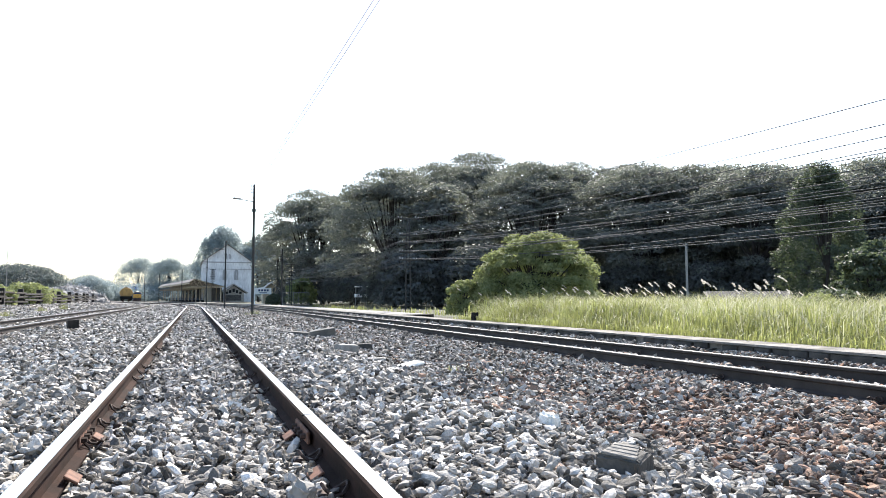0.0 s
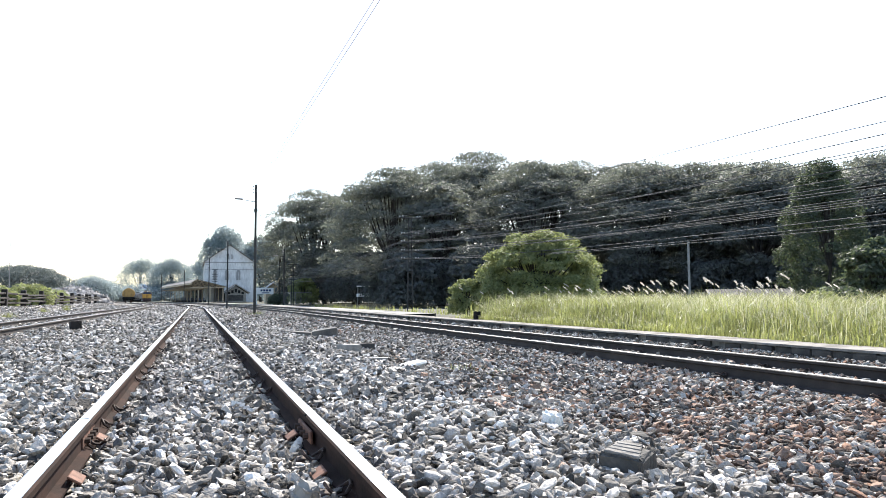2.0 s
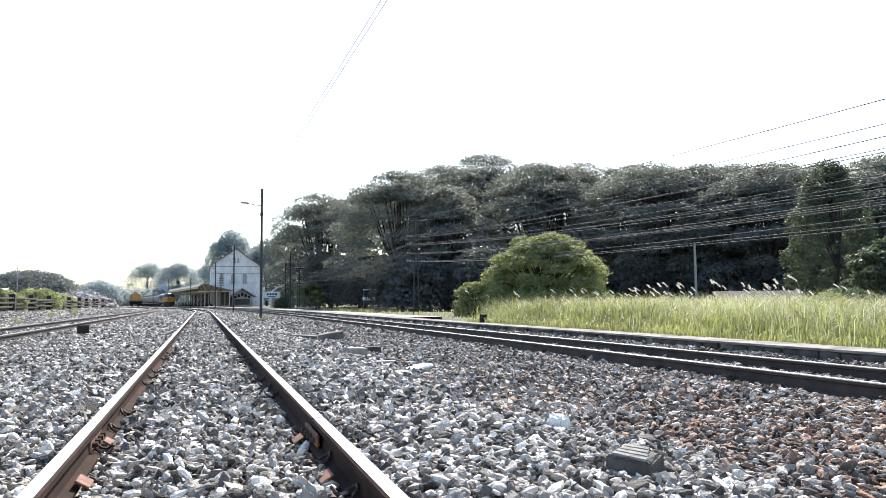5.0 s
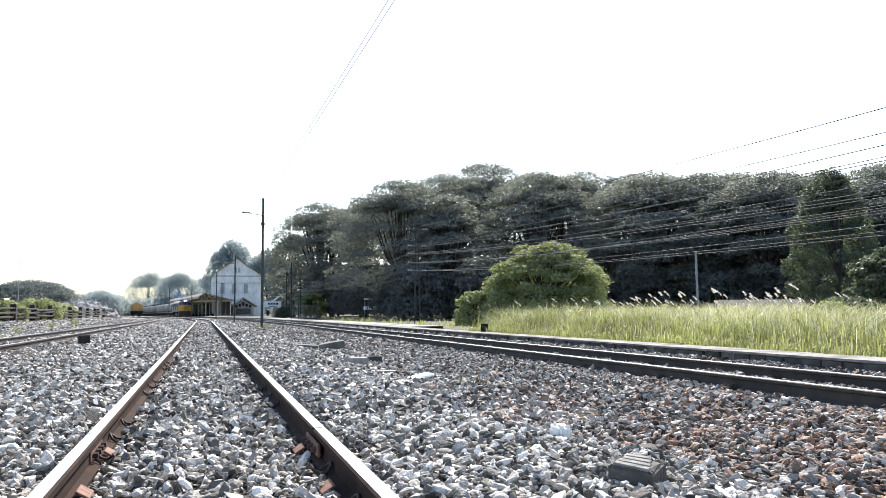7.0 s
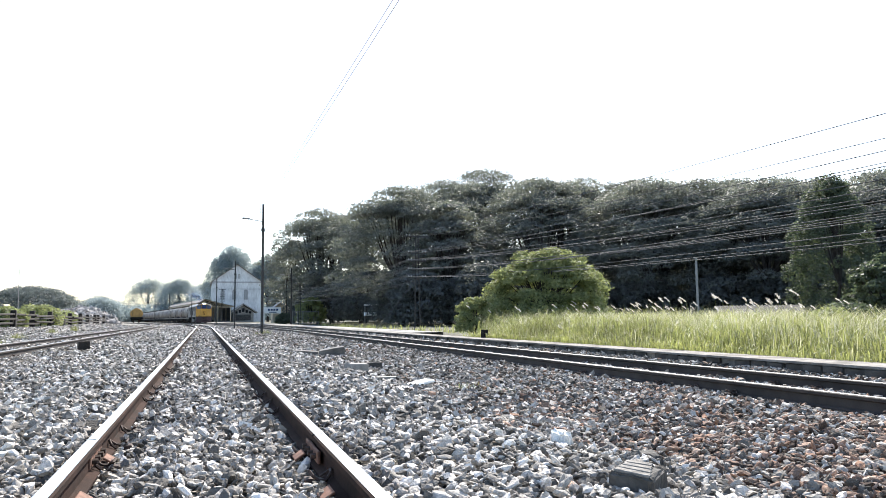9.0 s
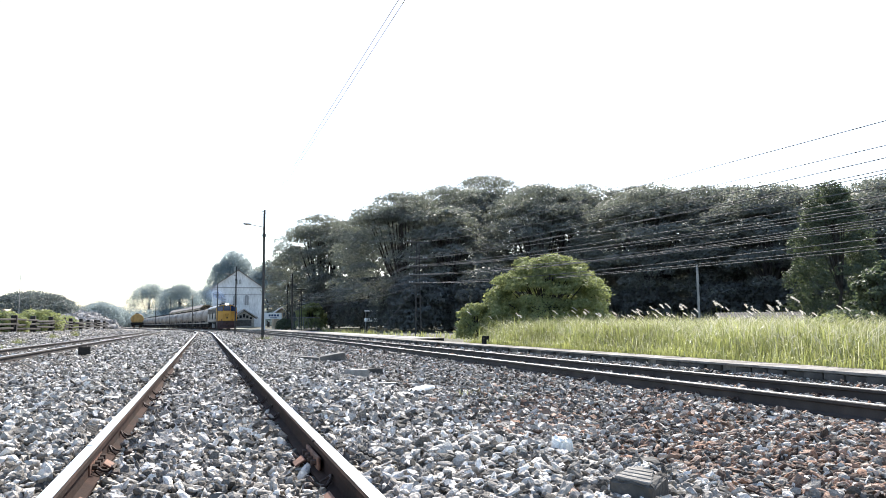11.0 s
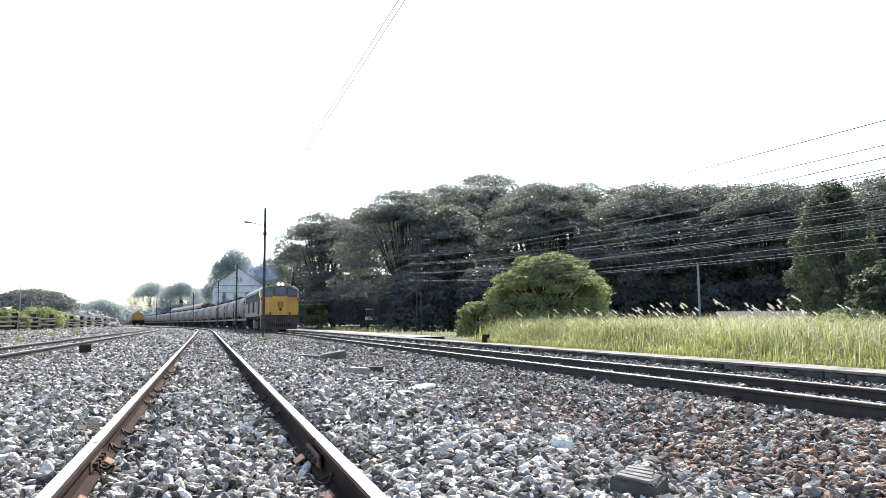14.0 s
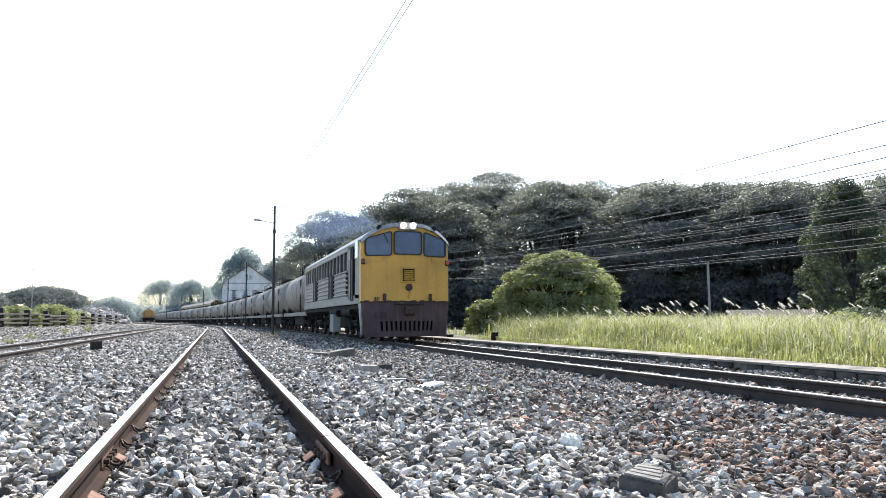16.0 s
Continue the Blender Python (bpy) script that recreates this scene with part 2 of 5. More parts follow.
BLUEP = mat("blue_sign_paint", (0.03, 0.05, 0.12), 0.6, 0, 0.1, 1, 15, 0)
PALESTONE = mat("pale_stone", (0.78, 0.77, 0.73), 0.85, 0, 0.25, 9, 60, 0.6, 0.01)
SLEEPER = mat("old_sleeper_concrete", (0.17, 0.158, 0.142), 0.95, 0, 0.45, 3, 40, 0.7, 0.012)
RUBBLE = mat("rubble", (0.33, 0.31, 0.29), 0.9, 0, 0.4, 1, 6, 0.8, 0.1, island=0.6)


def lamp_mat(name, color, strength):
    m = bpy.data.materials.new(name)
    m.use_nodes = True
    b = m.node_tree.nodes["Principled BSDF"]
    b.inputs["Base Color"].default_value = (*color, 1)
    b.inputs["Emission Color"].default_value = (*color, 1)
    b.inputs["Emission Strength"].default_value = strength
    return m


HEADLIGHT = lamp_mat("lit_headlight", (1.0, 0.93, 0.8), 5)


# ---- mesh helpers ----
def thing(name, m, label, category, group="", kind=""):
    ob = new(name)
    ob.matrix_world = m
    return tagged(ob, label, category, group, kind)


def part(name, bm, material, parent=None, label="", smooth=False):
    me = bpy.data.meshes.new(name)
    bm.to_mesh(me)
    bm.free()
    if smooth:
        me.polygons.foreach_set("use_smooth", [True] * len(me.polygons))
    me.materials.append(material)
    ob = new(name, me)
    if parent:
        ob.parent = parent
    if label:
        ob["label"] = label
    return ob


def raw(name, verts, faces, material, parent=None, label="", smooth=False):
    """One mesh from arrays of equal-sided faces."""
    verts, faces = np.asarray(verts, np.float32), np.asarray(faces, np.int32)
    me = bpy.data.meshes.new(name)
    me.vertices.add(len(verts))
    me.vertices.foreach_set("co", verts.ravel())
    k = faces.shape[1]
    me.loops.add(faces.size)
    me.loops.foreach_set("vertex_index", faces.ravel())
    me.polygons.add(len(faces))
    me.polygons.foreach_set("loop_start", np.arange(0, faces.size, k, dtype=np.int32))
    me.polygons.foreach_set("loop_total", np.full(len(faces), k, np.int32))
    me.polygons.foreach_set("use_smooth", np.full(len(faces), smooth))
    me.update(calc_edges=True)
    me.materials.append(material)
    ob = new(name, me)
    if parent:
        ob.parent = parent
    if label:
        ob["label"] = label
    return ob


def box(bm, c, s, m=None, bevel=0.0):
    """A box with centre c and size s, turned by m, its edges rounded."""
    r = bmesh.ops.create_cube(bm, size=1)
    vs = r["verts"]
    bmesh.ops.scale(bm, vec=s, verts=vs)
    if bevel:
        es = list({e for v in vs for e in v.link_edges})
        out = bmesh.ops.bevel(bm, geom=es, offset=bevel, segments=1, affect='EDGES')
        vs = list({v for f in out["faces"] for v in f.verts} | {v for v in vs if v.is_valid})
    bmesh.ops.transform(bm, matrix=Matrix.Translation(c) @ (m or Matrix()), verts=vs)
    return bm


def tube(bm, a, b, r, r2=None, seg=10, caps=True):
    a, b = Vector(a), Vector(b)
    d = b - a
    m = Matrix.Translation((a + b) / 2) @ d.to_track_quat("Z", "Y").to_matrix().to_4x4()
    bmesh.ops.create_cone(bm, cap_ends=caps, segments=seg, radius1=r, radius2=r if r2 is None else r2, depth=d.length, matrix=m)
    return bm


def prism(bm, outline, a, b, axis="y"):
    """A closed outline of (u, v) drawn out from a to b along an axis."""
    def at(u, v, w):
        return (u, w, v) if axis == "y" else (w, u, v) if axis == "x" else (u, v, w)
    lo = [bm.verts.new(at(u, v, a)) for u, v in outline]
    hi = [bm.verts.new(at(u, v, b)) for u, v in outline]
    n = len(outline)
    bm.faces.new(lo)
    bm.faces.new(hi[::-1])
    for i in range(n):
        bm.faces.new((lo[i], hi[i], hi[(i + 1) % n], lo[(i + 1) % n]))
    bmesh.ops.recalc_face_normals(bm, faces=bm.faces)
    return bm


def B():
    return bmesh.new()


# ---- the lines: where the tracks run ----
def track(s, x0, y0, radius, turn):
    """Place and heading at s metres along a line that is straight to y0, bends to the left, and goes on straight."""
    if s < y0:
        return x0, s, 0.0
    a = min((s - y0) / radius, turn)
    x, y = x0 - radius * (1 - math.cos(a)), y0 + radius * math.sin(a)
    rest = s - y0 - a * radius
    return x - rest * math.sin(a), y + rest * math.cos(a), a


def main_line(s):
    return track(s, 5.62, 36.0, 1050.0, 0.13)


def near_line(s):
    x, y, a = track(s, 0.03, 55.0, 420.0, 0.16)
    return x + 0.003 * s, y, a


def side_line(s):
    return track(s, -3.85, 50.0, 700.0, 0.18)


MAIN_Z, NEAR_Z, SIDE_Z = 0.05, 0.14, 0.2
PLAT_X, PLAT_Z = 7.15, 0.115


# ---- ground ----
def smooth(a, b, x):
    t = min(1.0, max(0.0, (x - a) / (b - a)))
    return t * t * (3 - 2 * t)


def level(u):
    """Height of the ground at u metres to the right of the near line."""
    z = 0.05 * smooth(0.62, 0.8, u) - 0.12 * smooth(1.5, 2.5, u) - 0.02 * smooth(4.3, 4.9, u)
    z += 0.07 * smooth(-0.5, -0.62, u) - 0.04 * smooth(-1.5, -2.5, u) + 0.03 * smooth(-2.8, -3.3, u)
    z += 0.06 * smooth(-5.2, -7.5, u) + 0.25 * smooth(-7, -10, u)
    return z + 0.07 * smooth(6.45, 7.05, u) + 0.06 * smooth(7.35, 7.45, u)


def bend(y):
    return main_line(y)[0] - 5.62 if y > 55 else 0.0


def build_ground():
    us = [-2500, -900, -350, -150, -80, -50, -35, -25, -18, -14, -12] + [-10 + 0.25 * i for i in range(83)] + [11, 12, 14, 17, 22, 30, 45, 70, 120, 250, 600, 1500, 2500]
    ys = [-400, -120, -50, -20, -8, -3] + [-1 + 0.5 * i for i in range(60)] + [30 + 2 * i for i in range(40)] + [115, 125, 140, 160, 190, 230, 290, 380, 520, 800, 1400, 3500]
    bm = B()
    grid = []
    for y in ys:
        row = []
        for u in us:
            n = noise.noise((u * 0.6, y * 0.6, 3.0)) * 0.02 if abs(u) < 12 else noise.noise((u * 0.05, y * 0.05, 1.0)) * min(0.4, abs(u) / 100)
            row.append(bm.verts.new((u + bend(y), y, level(u) + n - 0.025)))
        grid.append(row)
    for j in range(len(ys) - 1):
        for i in range(len(us) - 1):
            f = bm.faces.new((grid[j][i], grid[j][i + 1], grid[j + 1][i + 1], grid[j + 1][i]))
            u = (us[i] + us[i + 1]) / 2
            f.material_index = 0 if -10.6 < u < 7.3 else 1 if u < 0 else 2
            f.smooth = True
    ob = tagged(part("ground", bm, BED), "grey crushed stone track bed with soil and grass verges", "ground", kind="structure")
    ob.data.materials.append(SOIL)
    ob.data.materials.append(GRASSY)


def ico():
    bm = B()
    bmesh.ops.create_icosphere(bm, subdivisions=1, radius=1)
    bm.verts.ensure_lookup_table()
    v = np.array([x.co[:] for x in bm.verts])
    f = np.array([[x.index for x in g.verts] for g in bm.faces])
    bm.free()
    return v, f


CUBE_V = np.array([(x, y, z) for x in (-1, 1) for y in (-1, 1) for z in (-1, 1)]) * 0.72
CUBE_F = np.array([(0, 1, 3), (0, 3, 2), (4, 6, 7), (4, 7, 5), (0, 4, 5), (0, 5, 1), (2, 3, 7), (2, 7, 6), (0, 2, 6), (0, 6, 4), (1, 5, 7), (1, 7, 3)])
OCT_V = np.array([(1, 0, 0), (-1, 0, 0), (0, 1, 0), (0, -1, 0), (0, 0, 1), (0, 0, -1)], float)
OCT_F = np.array([(0, 2, 4), (2, 1, 4), (1, 3, 4), (3, 0, 4), (2, 0, 5), (1, 2, 5), (3, 1, 5), (0, 3, 5)])


def spread(base, pos, size, rng, rough=0.3, cuts=0):
    """Arrays of many stones: the base shape, each with its own corners, broken faces, turn and size."""
    bv, bf = base
    n = len(pos)
    reach = np.ones((n, len(bv), 1))
    if cuts:
        pn = rng.normal(size=(n, cuts, 3))
        pn /= np.linalg.norm(pn, axis=2, keepdims=True)
        facing = np.einsum("nkj,vj->nvk", pn, bv / np.linalg.norm(bv, axis=1, keepdims=True))
        gap = rng.uniform(0.55, 0.95, (n, 1, cuts))
        reach = np.clip(np.min(np.where(facing > 0.08, gap / np.maximum(facing, 0.08), 9.0), axis=2), 0.45, 1.02)[:, :, None]
    v = reach * bv[None] * (1 + rough * rng.uniform(-1, 1, (n, len(bv), 1))) + rough * 0.5 * rng.uniform(-1, 1, (n, len(bv), 3))
    v *= np.stack([rng.uniform(0.85, 1.7, n), rng.uniform(0.6, 1.05, n), rng.uniform(0.32, 0.66, n)], 1)[:, None]
    q = rng.normal(size=(n, 4))
    q[:, 1:3] *= 0.3
    q /= np.linalg.norm(q, axis=1, keepdims=True)
    w, x, y, z = q.T
    r = np.stack([1 - 2 * (y * y + z * z), 2 * (x * y - z * w), 2 * (x * z + y * w), 2 * (x * y + z * w), 1 - 2 * (x * x + z * z), 2 * (y * z - x * w),
                  2 * (x * z - y * w), 2 * (y * z + x * w), 1 - 2 * (x * x + y * y)], 1).reshape(n, 3, 3)
    v = np.einsum("nij,nkj->nki", r, v) * size[:, None, None] + pos[:, None]
    f = bf[None] + (np.arange(n) * len(bv))[:, None, None]
    return v.reshape(-1, 3), f.reshape(-1, 3)


def build_ballast():
    rng = np.random.default_rng(5)
    verts, faces, off = [], [], 0
    rails = [0.045 - 0.535, 0.045 + 0.535, 5.62 - 0.535, 5.62 + 0.535, -3.85 - 0.535, -3.85 + 0.535]
    for base, rough, y0, y1, dens, r0, r1 in ((ico(), 0.1, 1.2, 4.6, 1200, 0.015, 0.041), ((CUBE_V, CUBE_F), 0.3, 4.6, 8.5, 720, 0.014, 0.038),
                                              ((OCT_V, OCT_F), 0.3, 8.5, 17.0, 370, 0.02, 0.046), ((OCT_V, OCT_F), 0.24, 17.0, 46.0, 85, 0.038, 0.068),
                                              ((OCT_V, OCT_F), 0.24, 46.0, 100.0, 22, 0.07, 0.11)):
        n = int(17.5 * (y1 - y0) * dens)
        x, y = rng.uniform(-10.2, 7.3, n), rng.uniform(y0, y1, n)
        keep = (x > -0.26 * y - 0.8) & (x < 1.25 * y + 0.8)
        x, y = x[keep], y[keep]
        size = r0 + (r1 - r0) * rng.beta(1.5, 2.6, len(x))
        z = np.array([level(u) for u in x]) + size * rng.uniform(-0.6, 0.75, len(x))
        z += 0.02 * np.sin(x * 2.7 + 1.3 * np.sin(y * 1.9)) * np.cos(y * 2.2 + x)
        ok = np.ones(len(x), bool)
        for rx in rails:
            ok &= np.abs(x - rx) > 0.05 + size * 0.8
        z -= 0.07 * (y > 46)
        x = x + np.array([bend(w) for w in y])
        v, f = spread(base, np.stack([x, y, z], 1)[ok], size[ok], rng, rough, 6 if y0 < 4 else 0)
        verts.append(v)
        faces.append(f + off)
        off += len(v)
    ob = raw("ballast", np.concatenate(verts), np.concatenate(faces), STONE)
    tagged(ob, "loose angular grey crushed stone with rusty brown patches", "ballast", kind="stuff")


# ---- tracks ----
RAIL = [(-0.055, -0.14), (-0.055, -0.128), (-0.012, -0.115), (-0.008, -0.045), (-0.033, -0.032), (-0.034, -0.008), (-0.026, -0.001),
        (0.026, -0.001), (0.034, -0.008), (0.033, -0.032), (0.008, -0.045), (0.012, -0.115), (0.055, -0.128), (0.055, -0.14)]


def sweep(outline, line, z, side, steps, closed=True):
    verts, faces = [], []
    n = len(outline)
    for s in steps:
        x, y, a = line(s)
        for u, v in outline:
            verts.append((x + (side + u) * math.cos(a), y + (side + u) * math.sin(a), z + v))
    for j in range(len(steps) - 1):
        for i in range(n if closed else n - 1):
            k = (i + 1) % n
            faces.append((j * n + i, j * n + k, (j + 1) * n + k, (j + 1) * n + i))
    return verts, faces


def clip_mesh():
    """A sprung rail clip: a curled bar on a shoulder block."""
    bm = B()
    pts = [Vector((0.055 * math.cos(a) - 0.01, 0.062 * math.sin(a), 0.028 + 0.022 * math.cos(a * 2))) for a in (math.pi * 1.65 * i / 8 - 0.6 for i in range(9))]
    for a, b in zip(pts, pts[1:]):
        tube(bm, a, b, 0.0085, seg=5)
    box(bm, (0.045, 0, 0.0), (0.05, 0.09, 0.035), bevel=0.006)
    me = bpy.data.meshes.new("rail_clip")
    bm.to_mesh(me)
    bm.free()
    me.materials.append(DARKRUST)
    return me


def build_track(line, z, label, body, first, reach, clips, joint=None, head=RAILTOP):
    top = thing("railway_track", Matrix(), label, "railway track", "railway tracks", "structure")
    steps = [-6 + 3 * i for i in range(20)] + [54 + 4 * i for i in range(int((reach - 54) / 4))]
    cm = clip_mesh()
    for side in (-0.535, 0.535):
        v, f = sweep(RAIL, line, z, side, steps)
        r = raw("rail", v, f, body, top, "steel rail with rusty web and worn bright head")
        v, f = sweep([(-0.026, 0.0), (0.026, 0.0), (0.026, -0.004), (-0.026, -0.004)], line, z, side, steps)
        raw("running_surface", v, f, head, r, "bright worn running surface")
        for i in range(clips):
            s = first + 0.6 * i
            x, y, a = line(s)
            for inner in (-1, 1):
                if (i * 7 + 3 * inner + (5 if side > 0 else 0)) % 5 in (0, 2):
                    continue
                c = new("rail_clip", cm)
                c.parent = r
                c.matrix_world = pose(x + side + inner * 0.075, y + 0.02 * math.sin(i * 5.1), z - 0.128, 0, 0, 180 if inner < 0 else 0) @ Matrix.Scale(0.88, 4)
        if joint:
            inner = 1 if side < 0 else -1
            jy = joint[0 if side < 0 else 1]
            bm = B()
            for sx in (1, -1):
                box(bm, (line(0)[0] + side + sx * 0.022, jy, z - 0.08), (0.016, 0.42, 0.062), bevel=0.005)
            fp = part("fishplate", bm, RUST, r, "rust-orange fishplate over a rail joint")
            for k in range(4):
                bm = B()
                tube(bm, (line(0)[0] + side + inner * 0.03, jy - 0.15 + 0.1 * k, z - 0.08), (line(0)[0] + side + inner * 0.055, jy - 0.15 + 0.1 * k, z - 0.08), 0.014, seg=6)
                part("bolt", bm, DARKRUST, r)
            bm = B()
            box(bm, (line(0)[0] + side, jy, z - 0.003), (0.054, 0.006, 0.008))
            part("rail_gap", bm, BLACK, r)
            for dy in (-0.8, 0.06):
                bm = B()
                box(bm, (line(0)[0] + side + inner * 0.085, jy + dy, z - 0.108), (0.06, 0.13, 0.01), Matrix.Rotation(inner * 0.55, 4, 'Y'), 0.003)
                part("tie_plate", bm, RUST, r, "orange rusted tie plate")
    return top


def build_platform():
    """The low kerb beside the main line, with its worn facing blocks."""
    top = thing("platform_kerb", Matrix(), "low weathered concrete platform edge, brick face coloured dark for shade", "platform edge", kind="structure")
    steps = [-8 + 2 * i for i in range(32)] + [56 + 4 * i for i in range(50)]
    prof = [(7.2, -0.16), (7.2, PLAT_Z - 0.03), (7.12, PLAT_Z - 0.028), (7.12, PLAT_Z), (7.6, PLAT_Z + 0.012), (7.6, -0.16)]
    off = [(u - 5.62, v) for u, v in prof]
    v, f = sweep(off, main_line, 0, 0, steps)
    raw("kerb_slab", v, f, KERB, top)
    rng = random.Random(3)
    me = []
    for k in range(4):
        bm = B()
        box(bm, (0, 0, 0), (0.06, 0.3, 0.085), Matrix.Rotation(rng.uniform(-0.02, 0.02), 4, 'Z'), 0.008)
        m2 = bpy.data.meshes.new("facing_block")
        bm.to_mesh(m2)
        bm.free()
        # backlit face: its shade is put into the blocks' dark colour
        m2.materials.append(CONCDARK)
        me.append(m2)
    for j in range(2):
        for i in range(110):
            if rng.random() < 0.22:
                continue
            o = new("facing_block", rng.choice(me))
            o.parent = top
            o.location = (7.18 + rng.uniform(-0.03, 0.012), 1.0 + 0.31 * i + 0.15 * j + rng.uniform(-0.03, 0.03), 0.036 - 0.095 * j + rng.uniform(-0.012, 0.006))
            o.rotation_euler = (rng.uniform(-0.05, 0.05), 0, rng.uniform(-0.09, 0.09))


build_ground()
build_ballast()
build_track(near_line, NEAR_Z, "metre-gauge siding track with rusty clips, half buried in ballast", RAILSIDE, 2.1, 150, 22, (4.0, 3.75))
build_track(main_line, MAIN_Z, "main line track with dark rail sides", RAILDARK, 2.5, 560, 50, head=RAILDULL)
build_track(side_line, SIDE_Z, "side track with dull dark rails", RAILDARK, 10, 200, 10, head=RAILDULL)
build_platform()


# ---- the train ----
HALF = 1.38


def front_plan(x):
    """How far the cab front lies back at x: a flat middle and two facets."""
    return 0.0 if abs(x) < 0.52 else (abs(x) - 0.52) * 0.34


def roof_z(x):
    return 3.62 - 0.10 * (x / HALF) ** 2 - 0.42 * abs(x / HALF) ** 3.2


def window_outline(x0, x1, z0, z1a, z1b, r=0.09):
    """Rounded four-sided outline with a sloping top."""
    cs = [(x0, z0), (x1, z0), (x1, z1b), (x0, z1a)]
    out = []
    for i, (x, z) in enumerate(cs):
        px, pz = cs[i - 1]
        nx, nz = cs[(i + 1) % 4]
        a = Vector((px - x, pz - z)).normalized() * r + Vector((x, z))
        b = Vector((nx - x, nz - z)).normalized() * r + Vector((x, z))
        c = Vector((x, z))
        for t in (0, 0.25, 0.5, 0.75, 1):
            out.append(tuple(a * (1 - t) ** 2 + c * 2 * t * (1 - t) + b * t * t))
    return out


def on_front(outline, out, name, material, parent, back=0.06, grow=0.0, label=""):
    """A plate of that outline, laid on the cab front."""
    bm = B()
    cx = sum(p[0] for p in outline) / len(outline)
    cz = sum(p[1] for p in outline) / len(outline)
    pts = []
    for x, z in outline:
        d = Vector((x - cx, z - cz))
        d = d * (1 + grow / max(0.05, d.length))
        pts.append((cx + d.x, cz + d.y))
    lo = [bm.verts.new((x, front_plan(x) - out, z)) for x, z in pts]
    hi = [bm.verts.new((x, front_plan(x) + back, z)) for x, z in pts]
    bm.faces.new(lo)
    for i in range(len(pts)):
        k = (i + 1) % len(pts)
        bm.faces.new((lo[i], hi[i], hi[k], lo[k]))
    bmesh.ops.recalc_face_normals(bm, faces=bm.faces)
    return part(name, bm, material, parent, label)


def frame_on_front(outline, name, parent, w=0.045):
    bm = B()
    cx = sum(p[0] for p in outline) / len(outline)
    cz = sum(p[1] for p in outline) / len(outline)
    rings = []
    for g, out in ((0.0, 0.012), (0.0, 0.03), (w, 0.03), (w, 0.0)):
        ring = []
        for x, z in outline:
            d = Vector((x - cx, z - cz))
            d = d * (1 + g / d.length)
            ring.append(bm.verts.new((cx + d.x, front_plan(cx + d.x) - out, cz + d.y)))
        rings.append(ring)
    n = len(outline)
    for a, b in zip(rings, rings[1:]):
        for i in range(n):
            bm.faces.new((a[i], a[(i + 1) % n], b[(i + 1) % n], b[i]))
    bmesh.ops.recalc_face_normals(bm, faces=bm.faces)
    return part(name, bm, RUBBER, parent, "black rubber window seal")


def wheelset(parent, y, r=0.46, z=None):
    z = r if z is None else z
    bm = B()
    tube(bm, (-0.7, y, z), (0.7, y, z), 0.07, seg=8)
    for s in (-1, 1):
        tube(bm, (s * 0.5, y, z), (s * 0.6, y, z), r, seg=24)
        tube(bm, (s * 0.475, y, z), (s * 0.5, y, z), r + 0.028, seg=24)
        tube(bm, (s * 0.6, y, z), (s * 0.66, y, z), 0.13, seg=12)
    return part("wheelset", bm, DARKRUST, parent)


def bogie(parent, y, axles, r, half):
    bm = B()
    for s in (-1, 1):
        box(bm, (s * 0.86, y, 0.56), (0.1, half * 2, 0.2), bevel=0.02)
        for d in axles:
            box(bm, (s * 0.9, y + d, 0.44), (0.16, 0.26, 0.3), bevel=0.03)
            for k in (-0.22, 0.22):
                tube(bm, (s * 0.9, y + d + k, 0.5), (s * 0.9, y + d + k, 0.78), 0.06, seg=8)
        tube(bm, (s * 0.98, y - half * 0.4, 0.62), (s * 0.98, y + half * 0.4, 0.62), 0.045, seg=8)
    box(bm, (0, y, 0.66), (1.7, 0.5, 0.2), bevel=0.02)
    b = part("bogie", bm, BLACK, parent, "sooty black bogie frame")
    for d in axles:
        wheelset(b, y + d, r)
    return b


